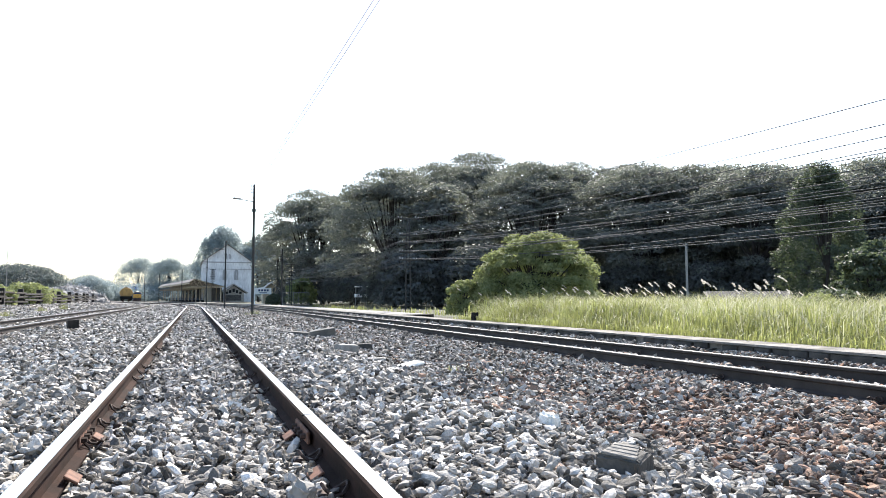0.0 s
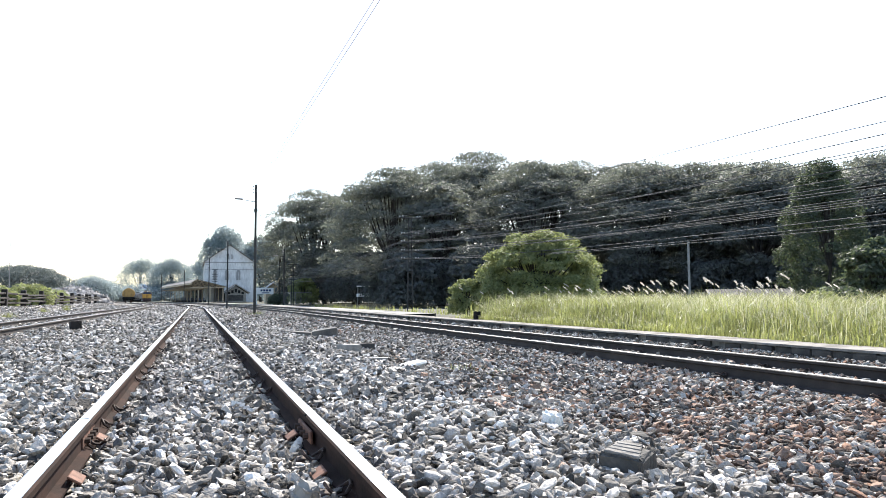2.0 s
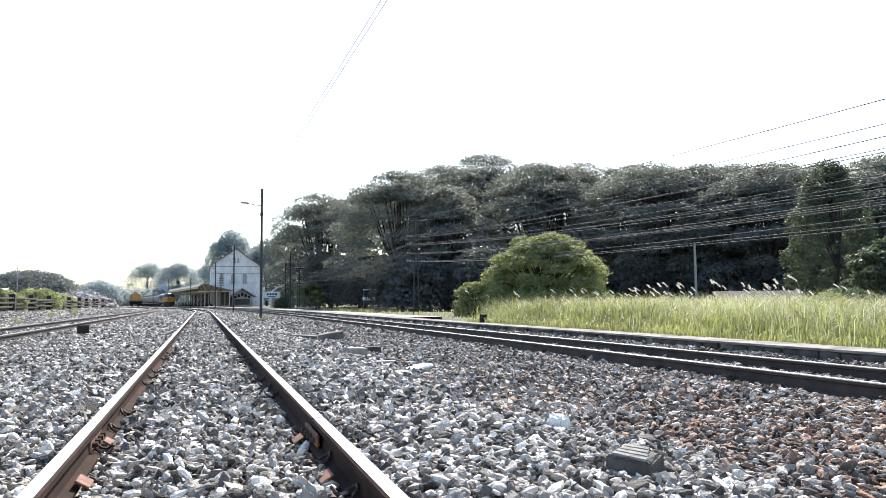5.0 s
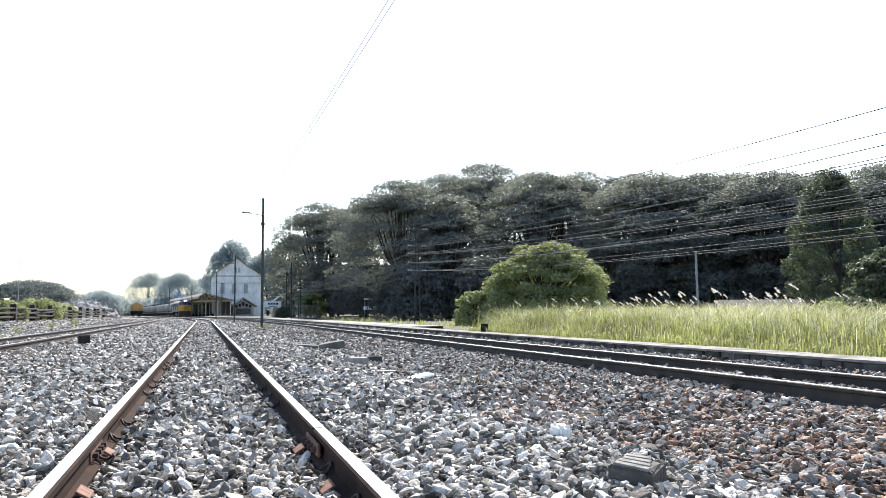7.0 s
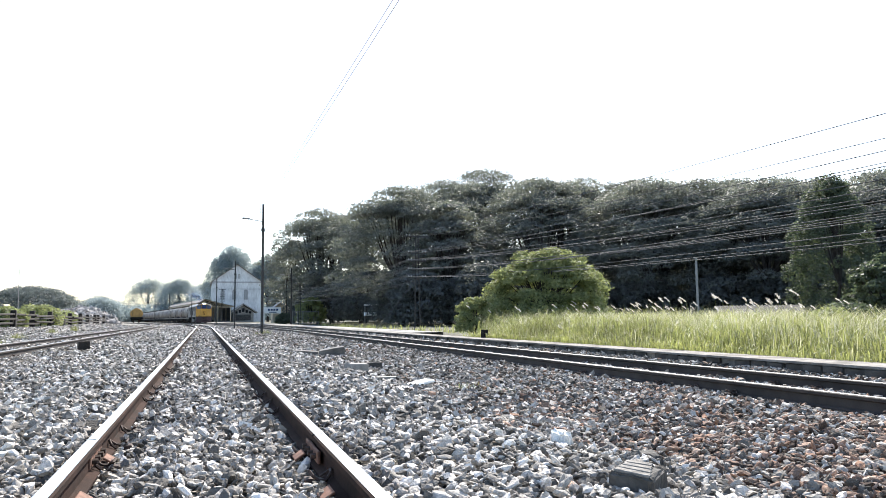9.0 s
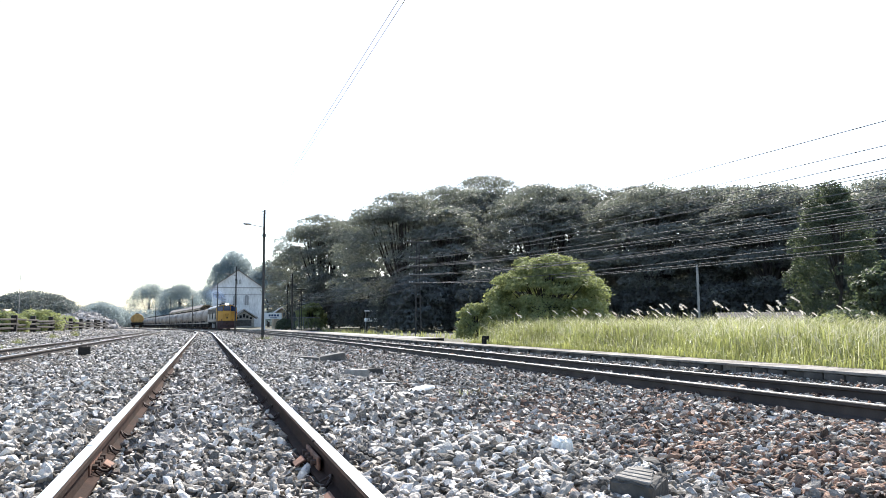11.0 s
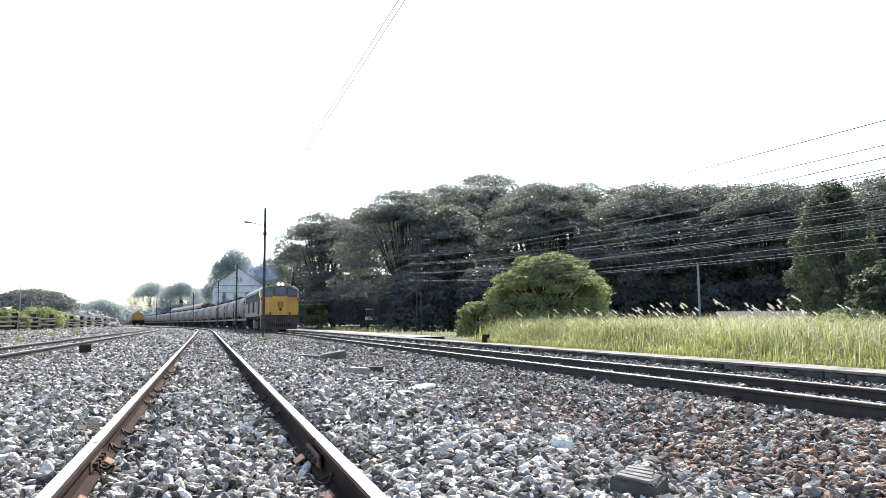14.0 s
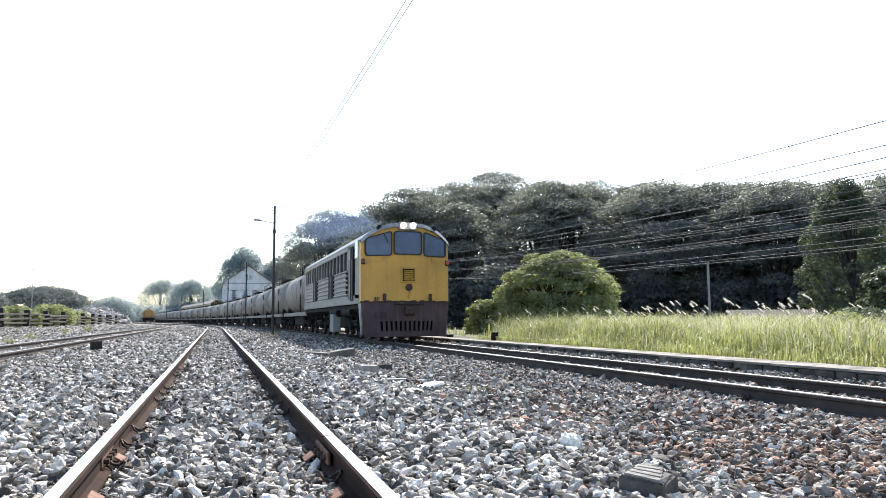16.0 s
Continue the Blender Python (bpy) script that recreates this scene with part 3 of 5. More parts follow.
def build_loco():
    top = thing("diesel_locomotive", Matrix(), "yellow-fronted diesel locomotive with silver ribbed sides, headlights lit", "locomotive")
    L = 14.6
    # body shell: cross-section along the length, its front bent back at the sides
    bm = B()
    xs = [-HALF, -HALF * 0.93, -HALF * 0.8, -HALF * 0.62, -0.52, -0.26, 0, 0.26, 0.52, HALF * 0.62, HALF * 0.8, HALF * 0.93, HALF]
    # the front wall of the cab
    lo = [bm.verts.new((x, front_plan(x), 1.18)) for x in xs]
    mid = [bm.verts.new((x, front_plan(x), 2.5)) for x in xs]
    hi = [bm.verts.new((x, front_plan(x) + 0.05, roof_z(x) - 0.13)) for x in xs]
    for a, b in ((lo, mid), (mid, hi)):
        for i in range(len(xs) - 1):
            bm.faces.new((a[i], a[i + 1], b[i + 1], b[i]))
    for s, i in ((-1, 0), (1, -1)):
        e0, e1, e2 = bm.verts.new((s * HALF, 0.62, 1.18)), bm.verts.new((s * HALF, 0.62, 2.5)), bm.verts.new((s * HALF, 0.62, 3.1))
        bm.faces.new((lo[i], e0, e1, mid[i]))
        bm.faces.new((mid[i], e1, e2, hi[i]))
    bmesh.ops.recalc_face_normals(bm, faces=bm.faces)
    cab = part("cab_front", bm, YELLOW, top, "chipped yellow cab front")
    # roof
    bm = B()
    r0 = [bm.verts.new((x * 1.012, front_plan(x) - 0.03, roof_z(x) - 0.13)) for x in xs]
    r0b = [bm.verts.new((x * 1.012, front_plan(x) + 0.06, roof_z(x))) for x in xs]
    r1 = [bm.verts.new((x * 1.012, L, roof_z(x))) for x in xs]
    r2 = [bm.verts.new((x * 1.012, L, roof_z(x) - 0.3)) for x in xs]
    for a, b in ((r0, r0b), (r0b, r1), (r1, r2)):
        for i in range(len(xs) - 1):
            bm.faces.new((a[i], a[i + 1], b[i + 1], b[i]))
    bmesh.ops.recalc_face_normals(bm, faces=bm.faces)
    roof = part("roof", bm, ROOFGREY, top, "dull grey curved roof")
    bm = B()
    tube(bm, (0, 5.3, 3.6), (0, 5.3, 3.84), 0.16, seg=12)
    part("exhaust", bm, BLACK, roof, "sooty exhaust stack")
    for y, w in ((4.2, 0.9), (6.4, 1.0), (9.4, 0.9)):
        bm = B()
        box(bm, (0, y, 3.66), (w, 1.2, 0.12), bevel=0.03)
        part("roof_hatch", bm, BLACK, roof, "sooty roof hatch")
    for s in (-1, 1):
        bm = B()
        tube(bm, (s * 0.92, 0.6, 3.4), (s * 0.85, 0.12, 3.46), 0.045, 0.085, seg=10)
        part("horn", bm, BLACK, roof, "black air horn")
    # windows
    wins = ((-0.405, 0.405, 2.66, 3.32, 3.32), (-1.25, -0.53, 2.62, 3.1, 3.32), (0.53, 1.25, 2.62, 3.32, 3.1))
    for x0, x1, z0, a, b in wins:
        o = window_outline(x0, x1, z0, a, b)
        on_front(o, 0.012, "windscreen", GLASS, cab, 0.02, label="dark bluish windscreen pane")
        frame_on_front(o, "window_seal", cab)
    bm = B()
    tube(bm, (-0.75, front_plan(-0.75) - 0.05, 3.28), (-0.62, front_plan(-0.62) - 0.06, 2.98), 0.012, seg=6)
    part("wiper", bm, BLACK, cab)
    # headlights
    bm = B()
    box(bm, (0, 0.12, 3.5), (0.56, 0.34, 0.24), bevel=0.03)
    hb = part("headlight_box", bm, ROOFGREY, top, "grey twin headlight housing")
    for s in (-1, 1):
        bm = B()
        tube(bm, (s * 0.15, -0.085, 3.52), (s * 0.15, -0.04, 3.52), 0.088, seg=18)
        part("headlight", bm, HEADLIGHT, hb, "lit round headlight")
    # front fittings
    bm = B()
    for i in range(6):
        box(bm, (0.02, -0.02, 1.87 + 0.055 * i), (0.3, 0.05, 0.028), Matrix.Rotation(0.5, 4, 'X'))
    part("front_grille", bm, YELLOW, cab, "yellow slatted vent")
    bm = B()
    for x, w in ((-0.19, 0.04), (0.23, 0.04)):
        box(bm, (x, -0.02, 2.02), (w, 0.05, 0.44), bevel=0.006)
    for z in (1.8, 2.22):
        box(bm, (0.02, -0.02, z), (0.5, 0.05, 0.04), bevel=0.006)
    part("grille_frame", bm, YELLOW, cab)
    bm = B()
    box(bm, (0.02, 0.0, 2.02), (0.36, 0.01, 0.38))
    part("grille_backing", bm, BLACK, cab)
    bm = B()
    tube(bm, (0.03, -0.035, 1.64), (0.03, 0.0, 1.64), 0.11, seg=14)
    part("connector_cover", bm, DARKRUST, cab, "greasy round connector")
    for x in (-0.72, 0.72):
        bm = B()
        box(bm, (x, front_plan(x) - 0.04, 1.32), (0.09, 0.09, 0.26), bevel=0.02)
        part("hand_hold", bm, DARKRUST, cab)
    for x in (-1, 1):
        bm = B()
        box(bm, (x * 0.95, front_plan(0.95) - 0.025, 2.42), (0.36, 0.02, 0.018), Matrix.Rotation(x * 0.33, 4, 'Z'))
        box(bm, (x * 0.79, front_plan(0.79) - 0.025, 2.5), (0.018, 0.02, 0.16))
        part("hand_rail", bm, YELLOW, cab)
        bm = B()
        box(bm, (x * 1.33, front_plan(1.33) - 0.03, 2.42), (0.12, 0.09, 0.17), Matrix.Rotation(x * 0.33, 4, 'Z'), 0.02)
        ml = part("marker_light", bm, DARKRUST, cab)
        bm = B()
        tube(bm, (x * 1.33, front_plan(1.33) - 0.1, 2.42), (x * 1.33, front_plan(1.33) - 0.06, 2.42), 0.055, seg=10)
        part("marker_lens", bm, RED if x > 0 else RUST, cab, "red marker lens" if x > 0 else "dirty amber marker lens")
    bm = B()
    for i in range(4):
        box(bm, (-0.98 + 0.075 * i, front_plan(-0.9) - 0.012, 1.3), (0.05, 0.012, 0.08))
    part("number_bars", bm, MAROON, cab)
    bm = B()
    for i in range(22):
        x = -1.34 + 0.1276 * i
        box(bm, (x, front_plan(x) - 0.012, 1.2 + 0.012 * math.sin(i * 2.3)), (0.14, 0.03, 0.05 + 0.03 * math.sin(i * 1.7) ** 2), Matrix.Rotation(0.33 * (x > 0.52) - 0.33 * (x < -0.52), 4, 'Z'))
    part("rusted_seam", bm, DARKRUST, cab, "ragged rusted lower seam")
    bm = B()
    box(bm, (0.03, -0.02, 1.42), (0.03, 0.05, 0.16), bevel=0.01)
    box(bm, (0.03, -0.03, 1.34), (0.1, 0.04, 0.03), bevel=0.01)
    part("hose_bracket", bm, YELLOW, cab)
    for x, z in ((-1.0, 0.8), (-0.82, 0.8), (-0.72, 0.8)):
        bm = B()
        box(bm, (x * 0.97, front_plan(x) - 0.03, z), (0.05, 0.03, 0.2), Matrix.Rotation(-0.33, 4, 'Z'), 0.01)
        part("pilot_bracket", bm, DARKRUST, cab, "dark rusted bracket")
    # pilot plough with slots, built of bars between the openings
    bm = B()

    def plate(x0, x1, z0, z1):
        pts = [x0] + [x for x in (-0.52, 0.52) if x0 < x < x1] + [x1]
        for a, b in zip(pts, pts[1:]):
            lo = [bm.verts.new((x * (0.93 + 0.07 * smooth(0.2, 1.1, z)), front_plan(x) - 0.02 + off, z)) for x, z, off in
                  ((a, z0, 0), (b, z0, 0), (b, z1, 0), (a, z1, 0), (a, z0, 0.05), (b, z0, 0.05), (b, z1, 0.05), (a, z1, 0.05))]
            for q in ((0, 1, 2, 3), (7, 6, 5, 4), (0, 4, 5, 1), (1, 5, 6, 2), (2, 6, 7, 3), (3, 7, 4, 0)):
                bm.faces.new([lo[i] for i in q])
    plate(-1.38, 1.38, 0.62, 1.18)
    plate(-1.38, 1.38, 0.16, 0.33)
    plate(-1.38, -0.86, 0.33, 0.62)
    plate(0.92, 1.38, 0.33, 0.62)
    for i in range(12):
        x = -0.86 + 0.1483 * i
        plate(x + 0.07, x + 0.1483, 0.33, 0.62)
    bmesh.ops.recalc_face_normals(bm, faces=bm.faces)
    pilot = part("pilot", bm, MAROON, top, "dusty maroon slotted pilot plate")
    bm = B()
    box(bm, (0, 0.4, 0.65), (2.5, 0.06, 0.95))
    part("pilot_backing", bm, BLACK, pilot)
    for s in (-1, 1):
        bm = B()
        prism(bm, [(0.42, 1.18), (0.85, 1.18), (0.42, 0.2)], s * 1.36, s * 1.3, "x")
        part("pilot_side", bm, ROOFGREY, pilot, "pale grey stepped side plate")
    bm = B()
    box(bm, (0.02, -0.12, 0.92), (0.3, 0.3, 0.26), bevel=0.05)
    box(bm, (0.02, -0.06, 1.14), (0.9, 0.1, 0.06), bevel=0.02)
    part("coupler", bm, DARKRUST, pilot, "dark knuckle coupler")
    # the sides: panels, ribs, grille openings, doors
    for s in (-1, 1):
        bm = B()
        x = s * (HALF - 0.02)
        box(bm, (x, L / 2 + 0.3, 1.3), (0.05, L - 0.62, 0.28), bevel=0.008)
        box(bm, (x, L / 2 + 0.3, 3.02), (0.05, L - 0.62, 0.16), bevel=0.008)
        box(bm, (x, 3.0 + (L - 3.0) / 2, 1.85), (0.03, L - 3.1, 0.92))
        for y in (0.95, 2.35, L - 0.5):
            box(bm, (x, y, 2.2), (0.05, 0.62 if y == 0.95 else 0.34, 1.75), bevel=0.008)
        side = part("side_wall", bm, SILVER, top, "silver-painted steel side wall")
        # black sheet paints the unlit interior seen through the side openings
        bm = B()
        box(bm, (s * (HALF - 0.13), L / 2 + 0.5, 2.2), (0.05, L - 1.2, 1.7))
        part("dark_interior_sheet", bm, BLACK, side)
        for i in range(6):
            bm = B()
            tube(bm, (s * (HALF - 0.005), 2.6, 1.5 + 0.155 * i), (s * (HALF - 0.005), L - 0.7, 1.5 + 0.155 * i), 0.035, seg=8)
            part("rib", bm, SILVER, side)
        for y, w in ((1.02, 0.5), ):
            bm = B()
            box(bm, (s * HALF, y, 2.86), (0.03, w, 0.55), bevel=0.008)
            part("side_window", bm, GLASS, side, "dark cab side window")
        # doorway's darkness is a black slab laid on the side
        bm = B()
        box(bm, (s * (HALF + 0.0), 1.78, 2.15), (0.04, 0.5, 1.75), bevel=0.01)
        part("cab_door", bm, BLACK, side, "black slab for the unlit cab doorway")
        bm = B()
        for y in (1.5, 2.06):
            tube(bm, (s * (HALF + 0.06), y, 1.3), (s * (HALF + 0.06), y, 2.6), 0.017, seg=6)
        part("grab_rail", bm, SILVER, side)
        # upper openings between posts
        for i in range(15):
            y = 2.66 + 0.77 * i
            bm = B()
            box(bm, (s * (HALF - 0.02), y, 2.64), (0.05, 0.08 if i % 4 else 0.16, 0.66), bevel=0.008)
            part("window_post", bm, SILVER, side)
        for y in (6.0, 10.4):
            bm = B()
            box(bm, (s * (HALF + 0.012), y, 1.9), (0.07, 1.1, 0.85), bevel=0.01)
            lv = part("louvre_box", bm, BLACK, side, "black cooling louvre")
            bm = B()
            box(bm, (s * (HALF + 0.04), y, 1.9), (0.04, 0.07, 0.85))
            part("louvre_post", bm, SILVER, side)
    bm = B()
    box(bm, (0, L - 0.03, 2.2), (2.66, 0.06, 2.2), bevel=0.02)
    part("rear_wall", bm, SILVER, top)
    # underframe
    bm = B()
    box(bm, (0, L / 2 + 0.3, 1.08), (2.6, L - 0.6, 0.16), bevel=0.02)
    box(bm, (0, L / 2, 0.7), (1.4, 5.0, 0.7), bevel=0.05)
    under = part("underframe", bm, BLACK, top, "sooty underframe")
    for s in (-1, 1):
        for y in (2.6, 5.3):
            bm = B()
            tube(bm, (s * 1.15, y, 0.95), (s * 1.15, y + 1.7, 0.95), 0.17, seg=14)
            part("air_reservoir", bm, BLACK, under, "cylindrical air tank")
        bm = B()
        box(bm, (s * 1.2, 6.2, 0.55), (0.3, 0.8, 0.66), bevel=0.02)
        part("battery_box", bm, TRIMG, under, "pale grey battery box")
        bm = B()
        for y in (1.05, 1.45):
            tube(bm, (s * 1.25, y, 0.3), (s * 1.25, y, 1.1), 0.02, seg=6)
        for z in (0.35, 0.65, 0.95):
            box(bm, (s * 1.25, 1.25, z), (0.2, 0.42, 0.03))
        part("step", bm, BLACK, under)
        bm = B()
        tube(bm, (s * 1.1, 0.75, 0.72), (s * 1.22, 0.6, 0.72), 0.13, seg=12)
        part("brake_cylinder", bm, ROOFGREY, under)
    for y in (2.9, L - 2.7):
        bogie(top, y, (-1.5, 0, 1.5), 0.46, 2.1)
    return top


def build_wagon():
    top = thing("tank_wagon", Matrix(), "grey-white bogie tank wagon with black straps and top hatch", "tank wagon", "tank wagons of the train")
    L, r, zc = 11.6, 1.22, 2.2
    bm = B()
    prof = [(0.55, 0.0), (0.62, r * 0.5), (0.72, r * 0.8), (0.9, r * 0.95), (1.1, r)]
    ys = [(y, q) for y, q in prof] + [(L - y, q) for y, q in prof[::-1]]
    rings = []
    for y, q in ys:
        q = max(q, 0.05)
        rings.append([bm.verts.new((q * math.cos(a), y, zc + q * math.sin(a))) for a in (2 * math.pi * k / 28 for k in range(28))])
    for a, b in zip(rings, rings[1:]):
        for k in range(28):
            bm.faces.new((a[k], a[(k + 1) % 28], b[(k + 1) % 28], b[k]))
    bm.faces.new(rings[0])
    bm.faces.new(rings[-1])
    bmesh.ops.recalc_face_normals(bm, faces=bm.faces)
    tank = part("tank", bm, TANK, top, "", True)
    for y in (1.5, 4.4, 7.2, L - 1.5):
        bm = B()
        tube(bm, (0, y - 0.05, zc), (0, y + 0.05, zc), r + 0.018, seg=28, caps=False)
        part("strap", bm, DARKRUST, tank, "dark steel strap")
    bm = B()
    tube(bm, (0, L / 2, zc + r - 0.1), (0, L / 2, zc + r + 0.16), 0.32, seg=16)
    tube(bm, (0, L / 2, zc + r + 0.16), (0, L / 2, zc + r + 0.22), 0.36, 0.3, seg=16)
    part("hatch", bm, BLACK, tank, "dark filler hatch")
    bm = B()
    for s in (-1, 1):
        box(bm, (s * 0.42, L / 2, zc + r + 0.05), (0.25, 4.2, 0.05))
        tube(bm, (s * 0.62, L / 2 - 2, zc + r + 0.32), (s * 0.62, L / 2 + 2, zc + r + 0.32), 0.02, seg=6)
        for k in range(5):
            tube(bm, (s * 0.62, L / 2 - 2 + k, zc + r - 0.15), (s * 0.62, L / 2 - 2 + k, zc + r + 0.32), 0.018, seg=6)
    part("walkway", bm, BLACK, tank, "dark walkway with rails")
    bm = B()
    for s in (-1, 1):
        box(bm, (s * 1.18, L / 2, 0.98), (0.08, L - 0.7, 0.2), bevel=0.01)
    part("side_sill", bm, TANK, top, "pale side sill")
    bm = B()
    box(bm, (0, L / 2, 0.92), (0.7, L - 0.2, 0.3), bevel=0.02)
    # box added to block bright ground and keep the underside dark
    box(bm, (0, L / 2, 0.62), (1.7, 4.6, 0.5), bevel=0.03)
    for y in (0.4, 2.0, L - 2.0, L - 0.4):
        box(bm, (0, y, 0.95), (2.3, 0.25, 0.28), bevel=0.02)
    part("underframe", bm, BLACK, top)
    for y in (1.5, L - 1.5):
        bm = B()
        prism(bm, [(-1.12, 0.95), (1.12, 0.95), (1.02, 1.42), (0.7, 1.12), (0, 1.0), (-0.7, 1.12), (-1.02, 1.42)], y - 0.08, y + 0.08)
        part("saddle", bm, BLACK, top)
        bogie(top, y + (0.5 if y < 5 else -0.5), (-0.85, 0.85), 0.42, 1.25)
    for y in (-0.15, L + 0.15):
        bm = B()
        box(bm, (0, y, 0.85), (0.24, 0.4, 0.22), bevel=0.03)
        part("coupler", bm, DARKRUST, top)
    for s in (-1, 1):
        bm = B()
        tube(bm, (s * 1.2, 2.4, 0.9), (s * 1.2, 2.4, zc + 0.6), 0.02, seg=6)
        tube(bm, (s * 1.2, 2.75, 0.9), (s * 1.2, 2.75, zc + 0.6), 0.02, seg=6)
        for k in range(7):
            tube(bm, (s * 1.2, 2.4, 1.1 + 0.26 * k), (s * 1.2, 2.75, 1.1 + 0.26 * k), 0.014, seg=5)
        part("ladder", bm, BLACK, tank)
    return top


def build_smoke():
    """Thin blue exhaust haze over and behind the engine, in drifting puffs."""
    m = bpy.data.materials.new("exhaust_haze")
    m.use_nodes = True
    n, l = m.node_tree.nodes, m.node_tree.links
    thin = n.new("ShaderNodeBsdfTransparent")
    glow = n.new("ShaderNodeBsdfTranslucent")
    glow.inputs["Color"].default_value = (0.22, 0.31, 0.48, 1)
    mix = n.new("ShaderNodeMixShader")
    mix.inputs[0].default_value = 0.035
    l.new(thin.outputs[0], mix.inputs[1])
    l.new(glow.outputs[0], mix.inputs[2])
    l.new(mix.outputs[0], n["Material Output"].inputs["Surface"])
    rng = np.random.default_rng(31)
    top = thing("exhaust_smoke", Matrix(), "thin bluish exhaust haze above the engine roof", "smoke")
    n = 15000
    t = rng.random(n) ** 0.75
    wide = 0.25 + 1.0 * t
    pos = np.stack([rng.normal(size=n) * wide * 0.8, 5.2 + t * 19 + rng.normal(size=n) * 0.4, 4.0 + 2.2 * t ** 0.6 + rng.normal(size=n) * wide * 0.55], 1)
    q = rng.normal(size=(n, 3, 3))
    tri = pos[:, None] + 0.09 * q / np.linalg.norm(q, axis=2, keepdims=True)
    o = raw("haze", tri.reshape(-1, 3), np.arange(3 * n).reshape(-1, 3), m, top)
    tagged(o, kind="stuff")
    return top


def chord(s, length):
    """Pose of a vehicle whose front stands at s on the main line."""
    x0, y0, _ = main_line(s)
    x1, y1, _ = main_line(s + length)
    return pose(x0, y0, MAIN_Z, 0, 0, math.degrees(math.atan2(x0 - x1, y1 - y0)))


TIMES = [0.0, 1.0, 2.0, 3.0, 4.0, 5.0, 6.0, 7.0, 8.0, 9.0, 10.0, 11.0, 12.0, 13.0, 14.0, 14.5, 15.0, 15.5, 16.0]


def front_at(t):
    """Metres along the main line at which the engine's front stands at t seconds."""
    return 21.4 + 17.0 * (16.0 - t)


loco = build_loco()
smoke = build_smoke()
wagon = build_wagon()
PITCH = 12.2
wagons = [wagon] + [copy_thing(wagon, Matrix()) for _ in range(21)]


def motions():
    walk(loco, [(t, chord(front_at(t), 14.0)) for t in TIMES])
    walk(smoke, [(t, chord(front_at(t), 14.0)) for t in TIMES])
    for i, w in enumerate(wagons):
        walk(w, [(t, chord(front_at(t) + 15.1 + PITCH * i, 11.6)) for t in TIMES])


# ---- plants ----
def leaves(points, normals, size, rng, long=1.0, three=False, jitter=0.75):
    """Small folded leaf sprays at the points: two triangles each."""
    n = len(points)
    d = normals + rng.normal(scale=jitter, size=(n, 3))
    d /= np.linalg.norm(d, axis=1, keepdims=True)
    t = np.cross(d, rng.normal(size=(n, 3)))
    t /= np.linalg.norm(t, axis=1, keepdims=True)
    b = np.cross(d, t)
    s = (size * rng.uniform(0.6, 1.35, n))[:, None]
    a = t * s * long
    w = b * s * rng.uniform(0.45, 0.8, (n, 1))
    fold = d * s * rng.uniform(-0.25, 0.25, (n, 1))
    if three:
        v = np.stack([points - a, points + w * 1.3 + fold, points + a * 0.8 - w * 0.6], 1).reshape(-1, 3)
        return v, np.arange(3 * n).reshape(-1, 3)
    v = np.stack([points - a, points + w + fold, points + a, points - w + fold], 1).reshape(-1, 3)
    k = np.arange(n)[:, None] * 4
    f = np.concatenate([k + [[0, 1, 2]], k + [[0, 2, 3]]], 1).reshape(-1, 3)
    return v, f


def clumps(centres, radii, count, size, rng, low=-0.35, three=False, jitter=0.75):
    """Leaves over the shells of flattened clumps, thinner below."""
    pts, nor = [], []
    share = np.array([r[0] * r[1] for r in radii])
    share = share / share.sum()
    for c, r, q in zip(centres, radii, share):
        n = max(20, int(count * q))
        d = rng.normal(size=(n * 2, 3))
        d /= np.linalg.norm(d, axis=1, keepdims=True)
        d = d[d[:, 2] > low][:n]
        k = len(d)
        lump = 1 + 0.16 * np.sin(d[:, 0] * 7 + c[0]) * np.cos(d[:, 1] * 6 + c[1]) + 0.1 * np.sin(d[:, 2] * 11 + c[2])
        rad = rng.uniform(0.72, 1.04, k) * lump
        pts.append(np.array(c) + d * np.array(r) * rad[:, None])
        nor.append(d * 0.8 + [0, 0, 0.35])
    return leaves(np.concatenate(pts), np.concatenate(nor), size, rng, 1.0, three, jitter)


def limb(bm, pts, r0, r1, seg=7):
    n = len(pts) - 1
    for i in range(n):
        tube(bm, pts[i], pts[i + 1], r0 + (r1 - r0) * i / n, r0 + (r1 - r0) * (i + 1) / n, seg)


